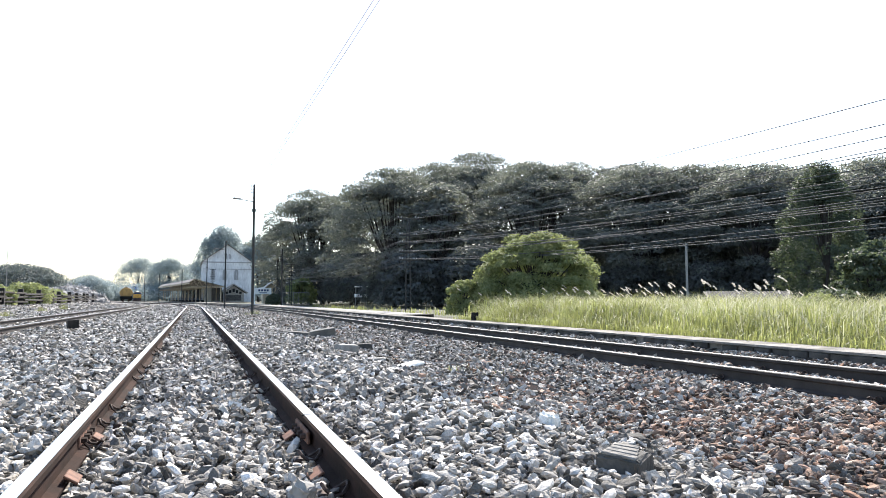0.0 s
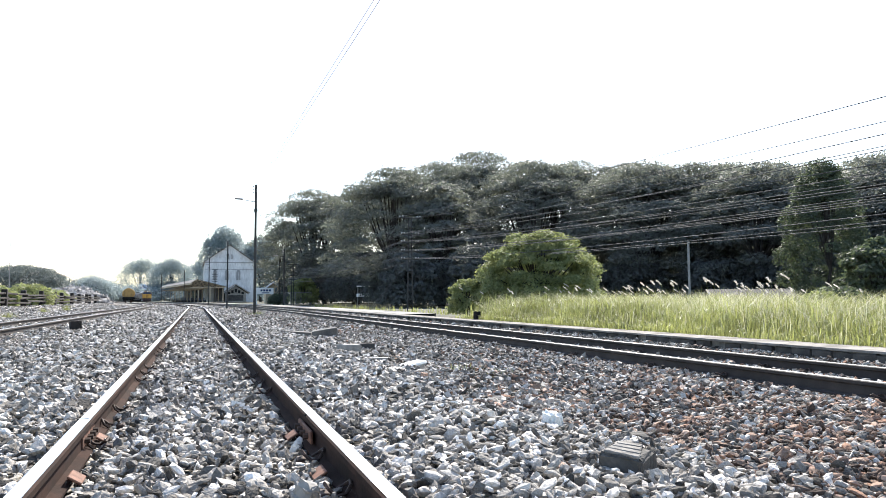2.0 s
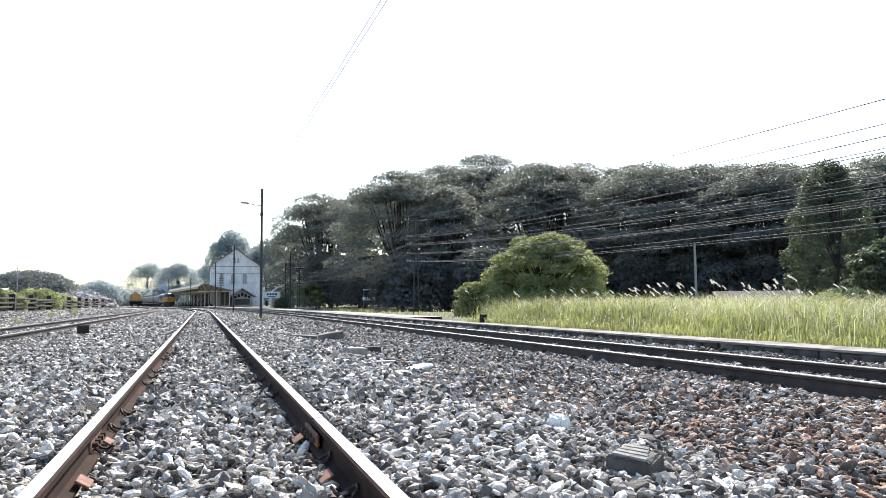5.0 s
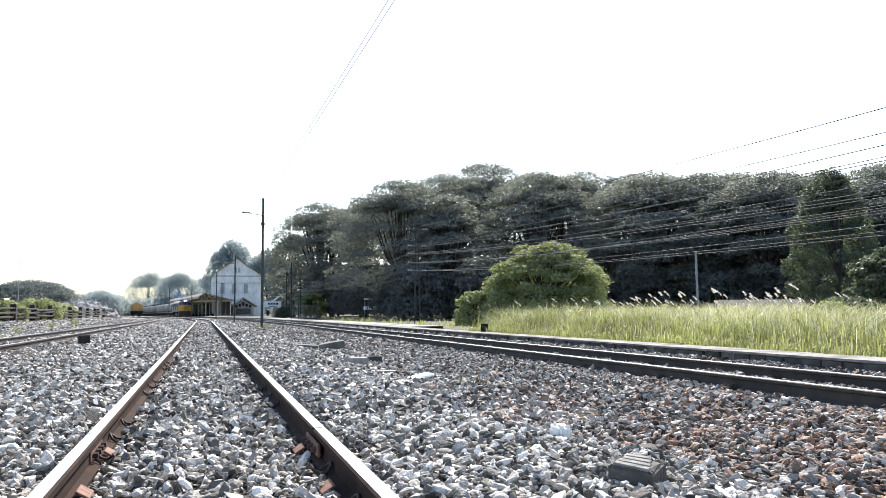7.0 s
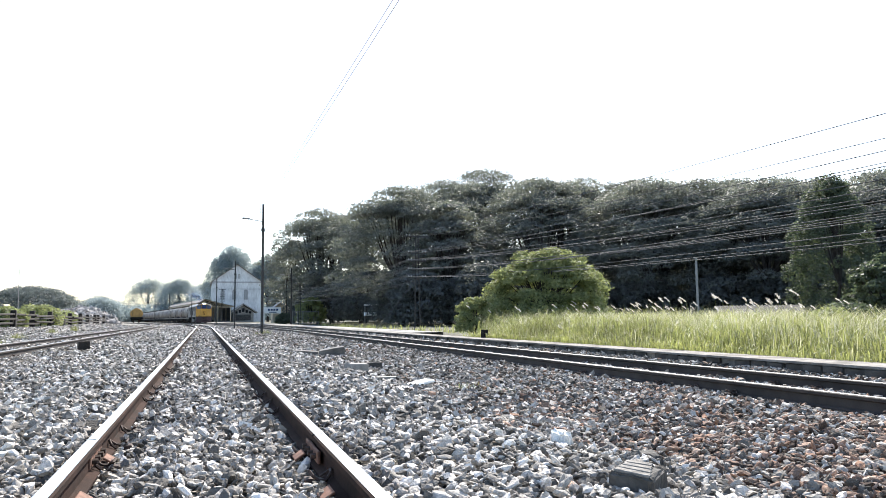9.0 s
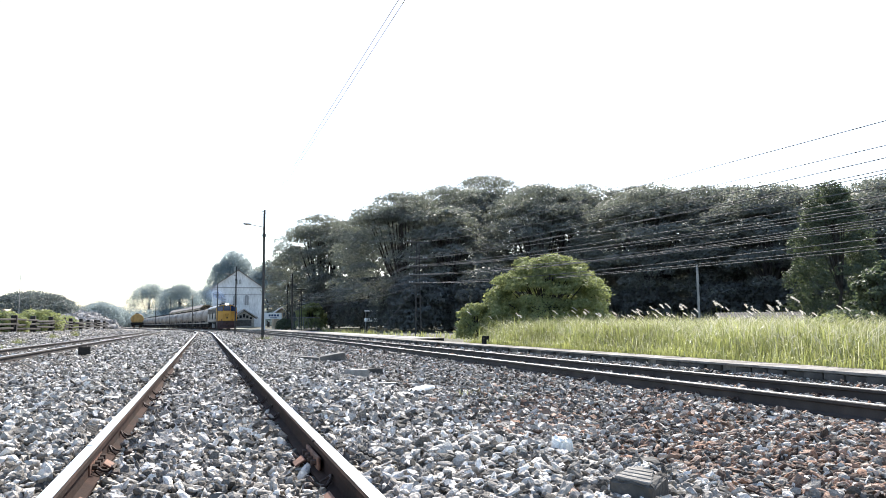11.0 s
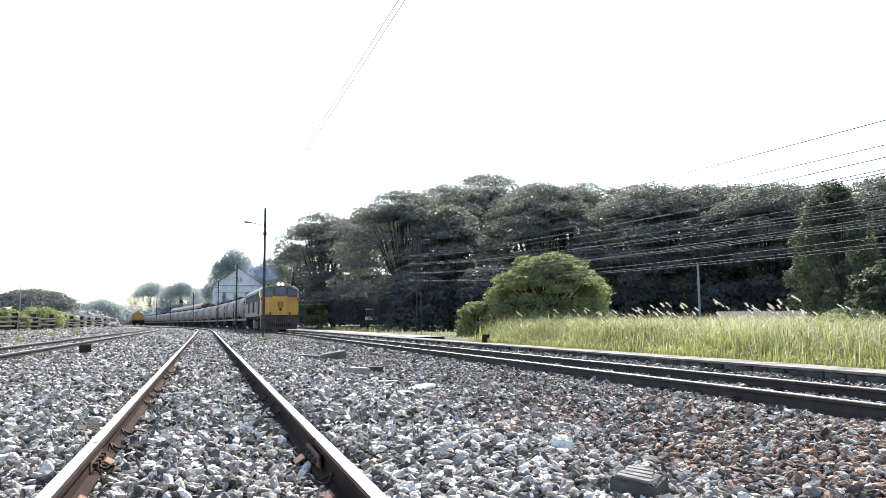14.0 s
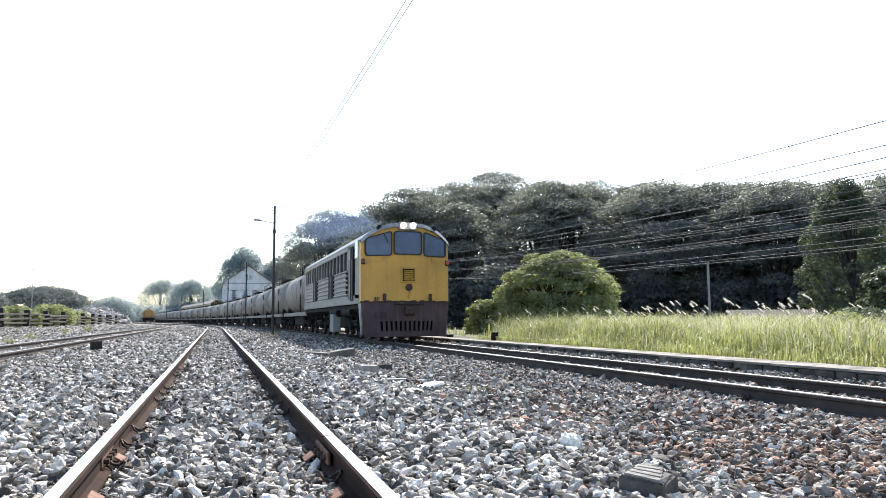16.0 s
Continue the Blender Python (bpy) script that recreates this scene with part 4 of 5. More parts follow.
def tree(x, y, h, r, seed, leafmat=None, count=9000, size=0.2, name="rain_tree", label="", spread_z=0.48, base=0.3, ground=0.1, nclumps=105, trunk=0.35, small=0.95, low=-0.08):
    """A tree with forked limbs and a crown of many flat clumps."""
    rng = np.random.default_rng(seed)
    top = thing(name, pose(x, y, ground), label or "large dark green rain tree with layered spreading crown", "tree")
    bm = B()
    fork = h * max(base * 0.7, 0.26)
    lean = rng.uniform(-0.4, 0.4, 2)
    limb(bm, [(0, 0, -0.2), (lean[0] * 0.4, lean[1] * 0.4, fork * 0.5), (lean[0], lean[1], fork)], trunk, trunk * 0.7, 10)
    cs, rs = [], []
    for i in range(nclumps):
        a = 2.399963 * i + rng.uniform(-0.3, 0.3)
        w = ((i * 0.7548777) % 1.0) ** 0.8
        q = math.sqrt(max(0.0, 1 - w ** 2.4)) * rng.uniform(0.72, 0.92) if i % 5 else 0.45 * rng.random()
        rr = r * rng.uniform(0.15, 0.29) * small
        cz = h * base + (h * (1 - base) - rr * spread_z) * (w if i % 5 else 0.85 * math.sqrt(1 - q * q))
        cs.append((math.cos(a) * q * r * 0.88, math.sin(a) * q * r * 0.88, cz))
        rs.append((rr, rr, rr * spread_z * rng.uniform(0.8, 1.3)))
    for i in range(0, nclumps, nclumps // 20):
        c = Vector(cs[i])
        m = Vector((lean[0], lean[1], fork)).lerp(c, 0.5) + Vector((0, 0, -0.06 * h))
        limb(bm, [(lean[0], lean[1], fork - 0.2), m, c], trunk * 0.42, 0.04, 6)
    part("trunk", bm, BARK, top, "dark forked trunk and limbs")
    v, f = clumps(cs, rs, count, size, rng, low, True, 0.5)
    raw("crown", v, f, leafmat or LEAF, top, "layered leafy crown")
    return top


def shrub(x, y, rx, h, seed, leafmat, count, size, name="shrub", label="", ground=0.1, ry=None, low=-0.6, lumps=16, three=False):
    rng = np.random.default_rng(seed)
    top = thing(name, pose(x, y, ground), label, "shrub")
    bm = B()
    cs, rs = [], []
    ry = ry or rx
    for i in range(lumps):
        a, q = 2.399963 * i, math.sqrt((i + 0.5) / lumps)
        z = h * (0.22 + 0.6 * math.sqrt(max(0.0, 1 - q * q)) * rng.uniform(0.75, 1.0))
        rr = rx * rng.uniform(0.26, 0.42) * (16 / lumps) ** 0.4
        c = (math.cos(a) * q * rx * 0.8, math.sin(a) * q * ry * 0.8, z)
        cs.append(c)
        rs.append((rr, rr, rr * (0.6 if lumps < 20 else 0.58)))
        limb(bm, [(0, 0, 0), (c[0] * 0.4, c[1] * 0.4, z * 0.55), c], 0.05, 0.012, 5)
    for i in range(6):
        a = i * 1.05
        cs.append((math.cos(a) * rx * 0.62, math.sin(a) * ry * 0.62, h * 0.2))
        rs.append((rx * 0.4, ry * 0.4, h * 0.24))
    part("stem", bm, BARK, top)
    v, f = clumps(cs, rs, count, size, rng, low, three, 0.6)
    raw("foliage", v, f, leafmat, top)
    return top


TREES = [(13.2, 112, 12.4, 4.2), (14.4, 95, 15.0, 7.5), (19.0, 90, 14.2, 7.0), (17.7, 66, 13.0, 7.0), (23.9, 71, 14.8, 7.5), (29.5, 74, 16.9, 7.5),
         (30.0, 62, 13.6, 7.0), (37.0, 66, 14.8, 8.0), (36.9, 55, 12.4, 7.0), (42.0, 54, 12.7, 7.0), (43.0, 47, 11.4, 6.5), (47.5, 46, 11.4, 6.5), (47.3, 40, 11.0, 6.5), (48.0, 34, 10.6, 6.5)]
for i, (x, y, h, r) in enumerate(TREES):
    tree(x, y, h, r * 1.12, 20 + i, count=50000, size=0.11, base=0.17 if i < 6 else 0.2)
for i, (x, y, h, r) in enumerate(((17.0, 100, 14.6, 6.0), (22.5, 84, 14.6, 7.0), (21.0, 62, 11.0, 5.0), (33.5, 71, 15.4, 7.0), (41.0, 63, 14.2, 7.0), (40.0, 57, 13.0, 6.5), (45.0, 53, 12.6, 6.5), (46.5, 49, 12.0, 6.0), (51.0, 44, 11.9, 6.5), (51.0, 37, 11.4, 6.5), (34.0, 63, 13.6, 6.0), (27.0, 76, 15.2, 6.5))):
    tree(x, y, h, r, 220 + i, count=17000, size=0.16, base=0.12)
# dense growth behind and under the trees, its shade set by leaf colour
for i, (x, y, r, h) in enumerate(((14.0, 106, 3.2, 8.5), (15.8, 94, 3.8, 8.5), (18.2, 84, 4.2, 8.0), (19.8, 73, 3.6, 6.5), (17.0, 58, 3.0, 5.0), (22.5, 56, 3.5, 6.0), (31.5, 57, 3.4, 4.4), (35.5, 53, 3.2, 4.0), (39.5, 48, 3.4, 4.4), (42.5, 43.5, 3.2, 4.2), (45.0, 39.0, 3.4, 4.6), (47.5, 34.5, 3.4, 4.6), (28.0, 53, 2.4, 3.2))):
    shrub(x, y, r, h, 340 + i, LEAFSHADE, 7500, 0.17, "undergrowth", "dense undergrowth beneath the trees, shade put into its leaf colour", 0.0, three=True)
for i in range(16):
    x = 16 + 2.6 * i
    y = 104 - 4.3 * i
    shrub(x + 4, y + 8, 5.5, 8.0, 60 + i, LEAFSHADE, 6500, 0.27, "undergrowth", "dense undergrowth beneath the trees, shade put into its leaf colour", 0.0, three=True)
shrub(11.3, 22.9, 2.35, 3.5, 90, LEAFLIT, 62000, 0.042, "round_bush", "bright green rounded bush behind the platform edge", lumps=60, low=-0.25)
shrub(8.95, 23.6, 0.75, 1.5, 91, LEAFLIT, 6000, 0.045, "small_bush", "small grey-green bush at the platform edge")
tree(36.5, 34.6, 9.1, 2.8, 92, LEAFMID, 42000, 0.075, "slender_tree", "feathery mid-green tree with drooping sprays", 1.1, 0.05, nclumps=110, trunk=0.12, low=-0.4)
shrub(19.2, 16.4, 1.1, 2.7, 93, LEAFMID, 9000, 0.06, "vine_bush", "creeper-covered bush in sun and shade")


shrub(15.4, 14.3, 0.8, 1.0, 94, LEAFMID, 5000, 0.05, "weedy_bush", "straggling dull green bush in the tall grass")
shrub(13.6, 13.1, 0.6, 0.85, 95, LEAFLIT, 2500, 0.045, "weedy_bush", "small leafy weed in the tall grass")
shrub(12.4, 88, 1.9, 3.6, 96, LEAFLIT, 3500, 0.16, "palm_clump", "yellow-green palm clump by the mesh fence")
shrub(9.6, 90, 1.2, 1.4, 97, LEAFMID, 2500, 0.12, "dark_bush", "clipped dark bush beside the station sign")


def blades(x, y, z, height, width, rng):
    """Bent grass blades: a strip of two pieces each."""
    n = len(x)
    a = rng.uniform(0, 2 * math.pi, n)
    lean = rng.uniform(0.1, 1.0, n) * height
    dx, dy = np.cos(a) * lean, np.sin(a) * lean
    px, py = -np.sin(a), np.cos(a)
    levels = ((0.0, 0.0, 1.0), (0.72, 0.25, 0.8), (0.93, 1.0, 0.1))
    rows = []
    for hz, out, w in levels:
        for s in (-1, 1):
            rows.append(np.stack([x + dx * out + s * px * width * w, y + dy * out + s * py * width * w, z + height * hz], 1))
    v = np.stack(rows, 1).reshape(-1, 3)
    k = (np.arange(n) * 6)[:, None]
    f = np.concatenate([k + [[0, 1, 3, 2]], k + [[2, 3, 5, 4]]], 1).reshape(-1, 4)
    return v, f


def build_grass():
    rng = np.random.default_rng(8)
    n = 100000
    x = 7.55 + rng.beta(1.0, 2.0, n) * 14
    y = rng.uniform(1.0, 27, n)
    keep = (x < 1.3 * y + 3) & (y < 20.6 + 0.6 * np.clip(x - 7.6, 0, 6) - 0.1 * (x - 7.6) + 0.5 * rng.normal(size=n))
    x, y = x[keep], y[keep]
    h = 0.47 * rng.uniform(0.4, 1.3, len(x)) * np.clip(0.35 + (x - 7.8) * 1.1, 0.3, 1.12)
    h *= 0.58 + 0.46 * np.clip((y - 5) / 9, 0, 1) + 0.14 * rng.normal(size=len(x)) + 0.2 * np.sin(x * 1.3 + y * 0.7) * np.cos(y * 0.9)
    h = np.clip(h, 0.05, 1.0)
    v, f = blades(x, y, np.full(len(x), 0.1), h, rng.uniform(0.003, 0.01, len(x)), rng)
    tagged(raw("tall_grass", v, f, GRASS), "tall sunlit yellow-green grass behind the platform edge", "grass", kind="stuff")
    n = 9000
    x = 7.7 + rng.beta(1.1, 1.8, n) * 12
    y = rng.uniform(3.0, 24, n)
    keep = (x < 1.3 * y + 3) & (y < 20.6 + 0.5 * np.clip(x - 7.6, 0, 6))
    x, y = x[keep], y[keep]
    h = rng.uniform(0.25, 0.75, len(x)) * np.clip(0.4 + (x - 7.8) * 0.9, 0.35, 1.1)
    v, f = blades(x, y, np.full(len(x), 0.1), h, rng.uniform(0.002, 0.006, len(x)), rng)
    tagged(raw("dry_grass", v, f, STRAW), "pale dry straw stalks bent among the green grass", "grass", kind="stuff")
    # low growth on the far verge and in the cracks
    n = 450
    y = rng.uniform(24, 60, n)
    x = 9.0 + rng.exponential(0.4, n)
    v, f = blades(x, y, np.full(n, 0.1), rng.uniform(0.06, 0.35, n), rng.uniform(0.008, 0.02, n), rng)
    tagged(raw("verge_grass", v, f, GRASS), "short dry grass along the platform", "grass", kind="stuff")


def build_plumes():
    rng = np.random.default_rng(12)
    me = []
    for k in range(3):
        stem = B()
        limb(stem, [(0, 0, 0), (0.02, 0.01, 0.6), (0.08 + 0.02 * k, 0, 0.98)], 0.006, 0.003, 4)
        ms = bpy.data.meshes.new("stalk")
        stem.to_mesh(ms)
        stem.free()
        ms.materials.append(GRASS)
        t = rng.uniform(0, 1, 90)
        p = np.stack([0.08 + 0.02 * k + t * 0.11 * (1 + 0.3 * k), rng.normal(scale=0.014, size=90), 0.97 + t * 0.15 - t * t * 0.04], 1)
        p[:, 0] += rng.normal(scale=0.006, size=90)
        v, f = leaves(p, np.tile([0.0, 0.5, 0.2], (90, 1)), 0.009, rng, 2.3)
        head = raw("plume", v, f, PLUME)
        mh = head.data
        bpy.data.objects.remove(head)
        me.append((ms, mh))
    for i in range(75):
        y = rng.uniform(11, 24)
        x = rng.uniform(8.6, 15)
        if x > 1.15 * y:
            x = 9.5
        h = rng.uniform(0.7, 1.0)
        top = thing("plume_grass", pose(x, y, 0.1, 0, 0, rng.uniform(-35, 35) + 180) @ Matrix.Scale(h, 4), "silvery plume grass stalk rising from the tall grass", "grass", "plume grass stalks")
        ms, mh = me[i % 3]
        for nm, d in (("stalk", ms), ("plume", mh)):
            o = new(nm, d)
            o.parent = top


build_grass()
build_plumes()


# ---- poles and wires ----
def lamp_pole(x, y, h, z=0.0, lamp=True, r=0.075, arm=-1, name="lamp_pole"):
    top = thing(name, pose(x, y, z), "dark slender steel pole with street lamp arm" if lamp else "dark slender steel pole", "pole", "trackside poles")
    bm = B()
    tube(bm, (0, 0, -0.3), (0, 0, h * 0.8), r, r * 0.8, 12)
    tube(bm, (0, 0, h * 0.8), (0, 0, h), r * 0.85, r * 0.75, 12)
    part("shaft", bm, POLE, top)
    bm = B()
    tube(bm, (0, 0, h * 0.8 - 0.08), (0, 0, h * 0.8 + 0.08), r * 1.35, seg=12)
    part("collar", bm, POLE, top)
    if lamp:
        bm = B()
        limb(bm, [(0, 0, h * 0.865), (arm * 0.35, 0, h * 0.873), (arm * 0.75, 0, h * 0.882)], 0.025, 0.02, 6)
        a = part("lamp_arm", bm, POLE, top)
        bm = B()
        box(bm, (arm * 0.85, 0, h * 0.885), (0.42, 0.16, 0.09), Matrix.Rotation(-0.06 * arm, 4, 'Y'), 0.03)
        part("lamp_head", bm, ROOFGREY, a, "grey street lamp head")
    for k in range(3):
        bm = B()
        tube(bm, (-0.13, 0, h - 0.1 - 0.16 * k), (-0.05, 0, h - 0.1 - 0.16 * k), 0.015, seg=6)
        tube(bm, (-0.13, 0, h - 0.14 - 0.16 * k), (-0.13, 0, h - 0.05 - 0.16 * k), 0.03, seg=8)
        part("insulator", bm, CERAMIC, top)
    return top


def wire(a, b, sag, r=0.006, name="overhead_wire", label="thin sagging overhead wire", group="overhead wires"):
    bm = B()
    a, b = Vector(a), Vector(b)
    pts = [a.lerp(b, i / 20) - Vector((0, 0, sag * 4 * (i / 20) * (1 - i / 20))) for i in range(21)]
    side = Vector((-(b - a).y, (b - a).x, 0)).normalized()
    rings = [[bm.verts.new(p + (side * math.cos(k * 1.2566) + Vector((0, 0, math.sin(k * 1.2566)))) * r) for k in range(5)] for p in pts]
    for p, q in zip(rings, rings[1:]):
        for k in range(5):
            bm.faces.new((p[k], p[(k + 1) % 5], q[(k + 1) % 5], q[k]))
    return tagged(part(name, bm, WIRE), label, "wire", group)


lamp_pole(2.95, 38.5, 6.75, -0.1)
lamp_pole(2.9, 70.0, 6.2, -0.1)
for x, y, h in ((8.6, 75, 5.9), (10.3, 95, 5.8), (1.9, 103, 6.4), (-1.6, 133, 6.0), (-6.5, 165, 6.2), (-11.0, 195, 6.0)):
    lamp_pole(x, y, h, -0.1, arm=-1)
for dx in (-0.05, 0.05):
    wire((2.95 + dx, 38.5, 6.45), (2.93 + dx, -22, 5.6), 0.15, 0.009)


def telegraph_pole(x, y, h):
    top = thing("telegraph_pole", pose(x, y, 0.1), "old telegraph pole with crossarms and white insulators", "telegraph pole")
    for s in (-0.14, 0.14):
        bm = B()
        tube(bm, (s * 1.0, 0, -0.3), (s * 0.45, 0, h), 0.032, seg=6)
        part("upright", bm, POLE, top)
    for k in range(14):
        bm = B()
        box(bm, (0, 0, 0.3 + k * h / 14.5), (0.26 - 0.01 * k, 0.025, 0.035))
        part("rung", bm, POLE, top)
    for j, z in enumerate((h - 0.05, h - 0.9, h - 1.3, h - 1.75, h - 2.15)):
        bm = B()
        w = 1.1 if j == 0 else 0.9
        box(bm, (0, 0, z), (w, 0.07, 0.07), bevel=0.01)
        arm = part("crossarm", bm, POLE, top)
        for u in (-0.48, -0.34, 0.34, 0.48):
            bm = B()
            tube(bm, (u * w, 0, z + 0.03), (u * w, 0, z + 0.07), 0.02, seg=8)
            tube(bm, (u * w, 0, z + 0.07), (u * w, 0, z + 0.12), 0.032, 0.018, seg=8)
            part("insulator", bm, CERAMIC, arm, "white ceramic insulator")
    bm = B()
    tube(bm, (-0.1, 0.0, h * 0.52), (-1.9, 0.9, 0.0), 0.012, seg=5)
    part("guy_wire", bm, WIRE, top)
    return top


telegraph_pole(10.3, 35.3, 4.75)
for u, z, z2, sag in ((-0.5, 4.85, 3.49, 0.25), (0.5, 4.85, 3.5, 0.4), (-0.5, 4.0, 3.14, 0.3), (0.5, 4.0, 3.2, 0.3), (-0.35, 4.0, 2.85, 0.32), (-0.5, 3.6, 2.55, 0.35), (0.5, 3.6, 2.63, 0.35),
                      (-0.35, 3.6, 2.3, 0.35), (-0.5, 3.15, 2.33, 0.4), (0.5, 3.15, 2.49, 0.4), (-0.5, 2.75, 2.09, 0.4), (0.5, 2.75, 2.1, 0.4), (0.35, 2.75, 1.97, 0.4),
                      (0.35, 4.0, 2.72, 0.3), (0.35, 3.6, 2.44, 0.38), (-0.35, 3.15, 2.2, 0.42), (0.35, 3.15, 2.36, 0.38)):
    wire((10.3 + u, 35.3, z), (10.35 + u, -6.0, z2), sag, 0.0085, "telegraph_wire", "thin sagging telegraph wire between poles", "telegraph wires")
    wire((10.3 + u, 35.3, z), (10.5 + u, 82.0, z), 0.45, 0.006, "telegraph_wire", "thin sagging telegraph wire between poles", "telegraph wires")
# concrete post in the field
post = thing("concrete_post", pose(21.1, 27.5, 0.0), "grey concrete post standing among grass and trees", "post")
bm = B()
tube(bm, (0, 0, -0.2), (0, 0, 3.25), 0.055, 0.05, 8)
part("shaft", bm, POLEGREY, post)


# ---- station ----
def build_warehouse():
    """White two-storey gabled building behind the station."""
    top = thing("station_building", pose(2.25, 176, 0.1), "white two-storey gabled building with stained walls", "building")
    W, D, E, R = 11.0, 24, 9.3, 13.2
    bm = B()
    prism(bm, [(0, 0), (W, 0), (W, E), (W / 2, R), (0, E)], 0, D)
    wall = part("wall", bm, WALLW, top)
    bm = B()
    for s in (0, 1):
        a = (-0.3, E - 0.2) if s == 0 else (W + 0.3, E - 0.2)
        b = (W / 2, R + 0.06)
        prism(bm, [a, b, (b[0], b[1] + 0.15), (a[0], a[1] + 0.15)], -0.4, D + 0.3)
    part("roof", bm, ROOFT, top)
    bm = B()
    box(bm, (W / 2, -0.05, E - 0.1), (W, 0.1, 0.25))
    box(bm, (W / 2, -0.04, E - 1.7), (W, 0.08, 0.1))
    part("cornice", bm, TRIMG, wall)
    for x, z, w, h in ((W / 2 - 0.35, E + 1.15, 0.45, 0.9), (W / 2 + 0.45, E + 1.15, 0.45, 0.9), (W / 2 - 0.6, E - 3.2, 0.9, 1.9), (W / 2 + 2.0, E - 3.2, 0.9, 1.9), (W / 2 - 3.2, E - 3.2, 0.9, 1.9)):
        bm = B()
        box(bm, (x, -0.03, z), (w, 0.1, h), bevel=0.03)
        win = part("window", bm, TRIMG, top, "grey shuttered window")
        bm = B()
        box(bm, (x, -0.1, z), (0.05, 0.06, h))
        part("mullion", bm, WALLW, win)
        bm = B()
        tube(bm, (x, -0.1, z + h / 2), (x, 0.0, z + h / 2), w * 0.5, seg=16)
        part("arch", bm, TRIMG, win)


def build_small_station():
    top = thing("station_hall", pose(6.2, 166, 0.12), "single-storey gabled station hall, dark plates for its openings", "building")
    W, D, E, R = 5.0, 8, 2.1, 3.9
    bm = B()
    prism(bm, [(0.3, 0), (W - 0.3, 0), (W - 0.3, E), (W / 2, R - 0.3), (0.3, E)], 0, D)
    part("wall", bm, CONC, top)
    for s in (-1, 1):
        bm = B()
        a = (W / 2 + s * (W / 2 + 0.5), E - 0.15)
        prism(bm, [a, (W / 2, R), (W / 2, R + 0.14), (a[0], a[1] + 0.14)], -0.7, D)
        part("roof", bm, ROOFT, top)
        bm = B()
        prism(bm, [(a[0], a[1] - 0.1), (W / 2, R - 0.1), (W / 2, R + 0.16), (a[0], a[1] + 0.16)], -0.78, -0.7)
        part("bargeboard", bm, CONC, top, "pale bargeboard")
    # flat dark plates paint the shade of openings on a closed wall
    for k in range(5):
        bm = B()
        box(bm, (W / 2 + 0.72 * (k - 2), -0.03, 2.55 - abs(k - 2) * 0.25), (0.5, 0.08, 0.8 - abs(k - 2) * 0.15))
        part("window", bm, BLACK, top, "black plate for an unlit opening")
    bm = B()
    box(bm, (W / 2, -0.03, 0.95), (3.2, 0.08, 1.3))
    part("doorway", bm, CONCDARK, top, "flat dark plate for the shaded entrance")


def build_canopy():
    """Long platform roof on cream posts and trusses, following the line."""
    top = thing("platform_canopy", Matrix(), "long station platform canopy on cream steel trusses", "canopy")
    s0 = 160.0
    steps = [s0 + 4 * i for i in range(18)]
    ridge, east = (2.2, 4.9), (8.3, 3.35)
    prof = [(1.2, 4.2), ridge, east, (8.3, 3.25), (2.2, 4.8), (1.2, 4.1)]
    v, f = sweep(prof, main_line, 0.1, 0, steps)
    raw("roof", v, f, ROOFT, top, "brown-grey corrugated canopy roof")
    v, f = sweep([(1.25, 3.8), (1.25, 4.15), (1.33, 4.15), (1.33, 3.8)], main_line, 0.1, 0, steps)
    raw("fascia", v, f, CREAM, top)
    v, f = sweep([(1.96, -0.3), (1.96, 0.135), (3.3, 0.14), (3.3, -0.3)], main_line, 0.0, 0, [27 + 4 * i for i in range(54)])
    raw("platform_floor", v, f, CONC, top, "concrete platform")
    for i in range(12):
        s = s0 + 0.3 + 6 * i
        x, y, a = main_line(s)
        fr = pose(x, y, 0.1, 0, 0, math.degrees(a))
        bm = B()
        box(bm, (4.75, 0, 3.2), (7.0, 0.12, 0.14))
        tube(bm, (1.25, 0, 4.1), (2.2, 0, 4.75), 0.07, seg=6)
        tube(bm, (2.2, 0, 4.75), (8.25, 0, 3.25), 0.07, seg=6)
        for k in range(6):
            xa = 1.6 + 1.1 * k
            xm = xa + 0.55
            za = 4.72 - (xm - 2.2) / 6.1 * 1.5
            tube(bm, (xa, 0, 3.2), (xm, 0, za), 0.05, seg=5)
            tube(bm, (xm, 0, za), (xa + 1.1, 0, 3.2), 0.05, seg=5)
        tr = part("truss", bm, CREAM, top, "cream steel roof truss")
        tr.matrix_world = fr
        for px in (2.6, 5.0, 7.6):
            bm = B()
            tube(bm, (px, 0, 0.2), (px, 0, 3.25), 0.08, seg=8)
            p = part("post", bm, CREAM, top)
            p.matrix_world = fr
    bm = B()
    x, y, a = main_line(s0 + 36)
    # dark wall colour stands for the dim space under the roof
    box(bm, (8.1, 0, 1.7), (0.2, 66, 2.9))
    w = part("rear_wall", bm, CONCDARK, top, "rear wall of the platform, shade put into its colour")
    w.matrix_world = pose(x, y, 0.1, 0, 0, math.degrees(a))


def build_sign():
    top = thing("station_sign", pose(8.2, 92, 0.1), "white station name board on two posts", "sign")
    bm = B()
    box(bm, (0, 0, 1.65), (2.2, 0.1, 0.75), bevel=0.02)
    board = part("board", bm, WHITE, top)
    for x in (-0.95, 0.95):
        bm = B()
        box(bm, (x, 0, 0.8), (0.16, 0.12, 1.7))
        part("post", bm, WHITE, top)
    bm = B()
    for i in range(4):
        box(bm, (-0.35 + 0.33 * i, -0.06, 1.72), (0.24, 0.02, 0.24))
    box(bm, (0.12, -0.06, 1.42), (0.9, 0.02, 0.1))
    part("lettering", bm, BLUEP, board, "dark blue bars of lettering")


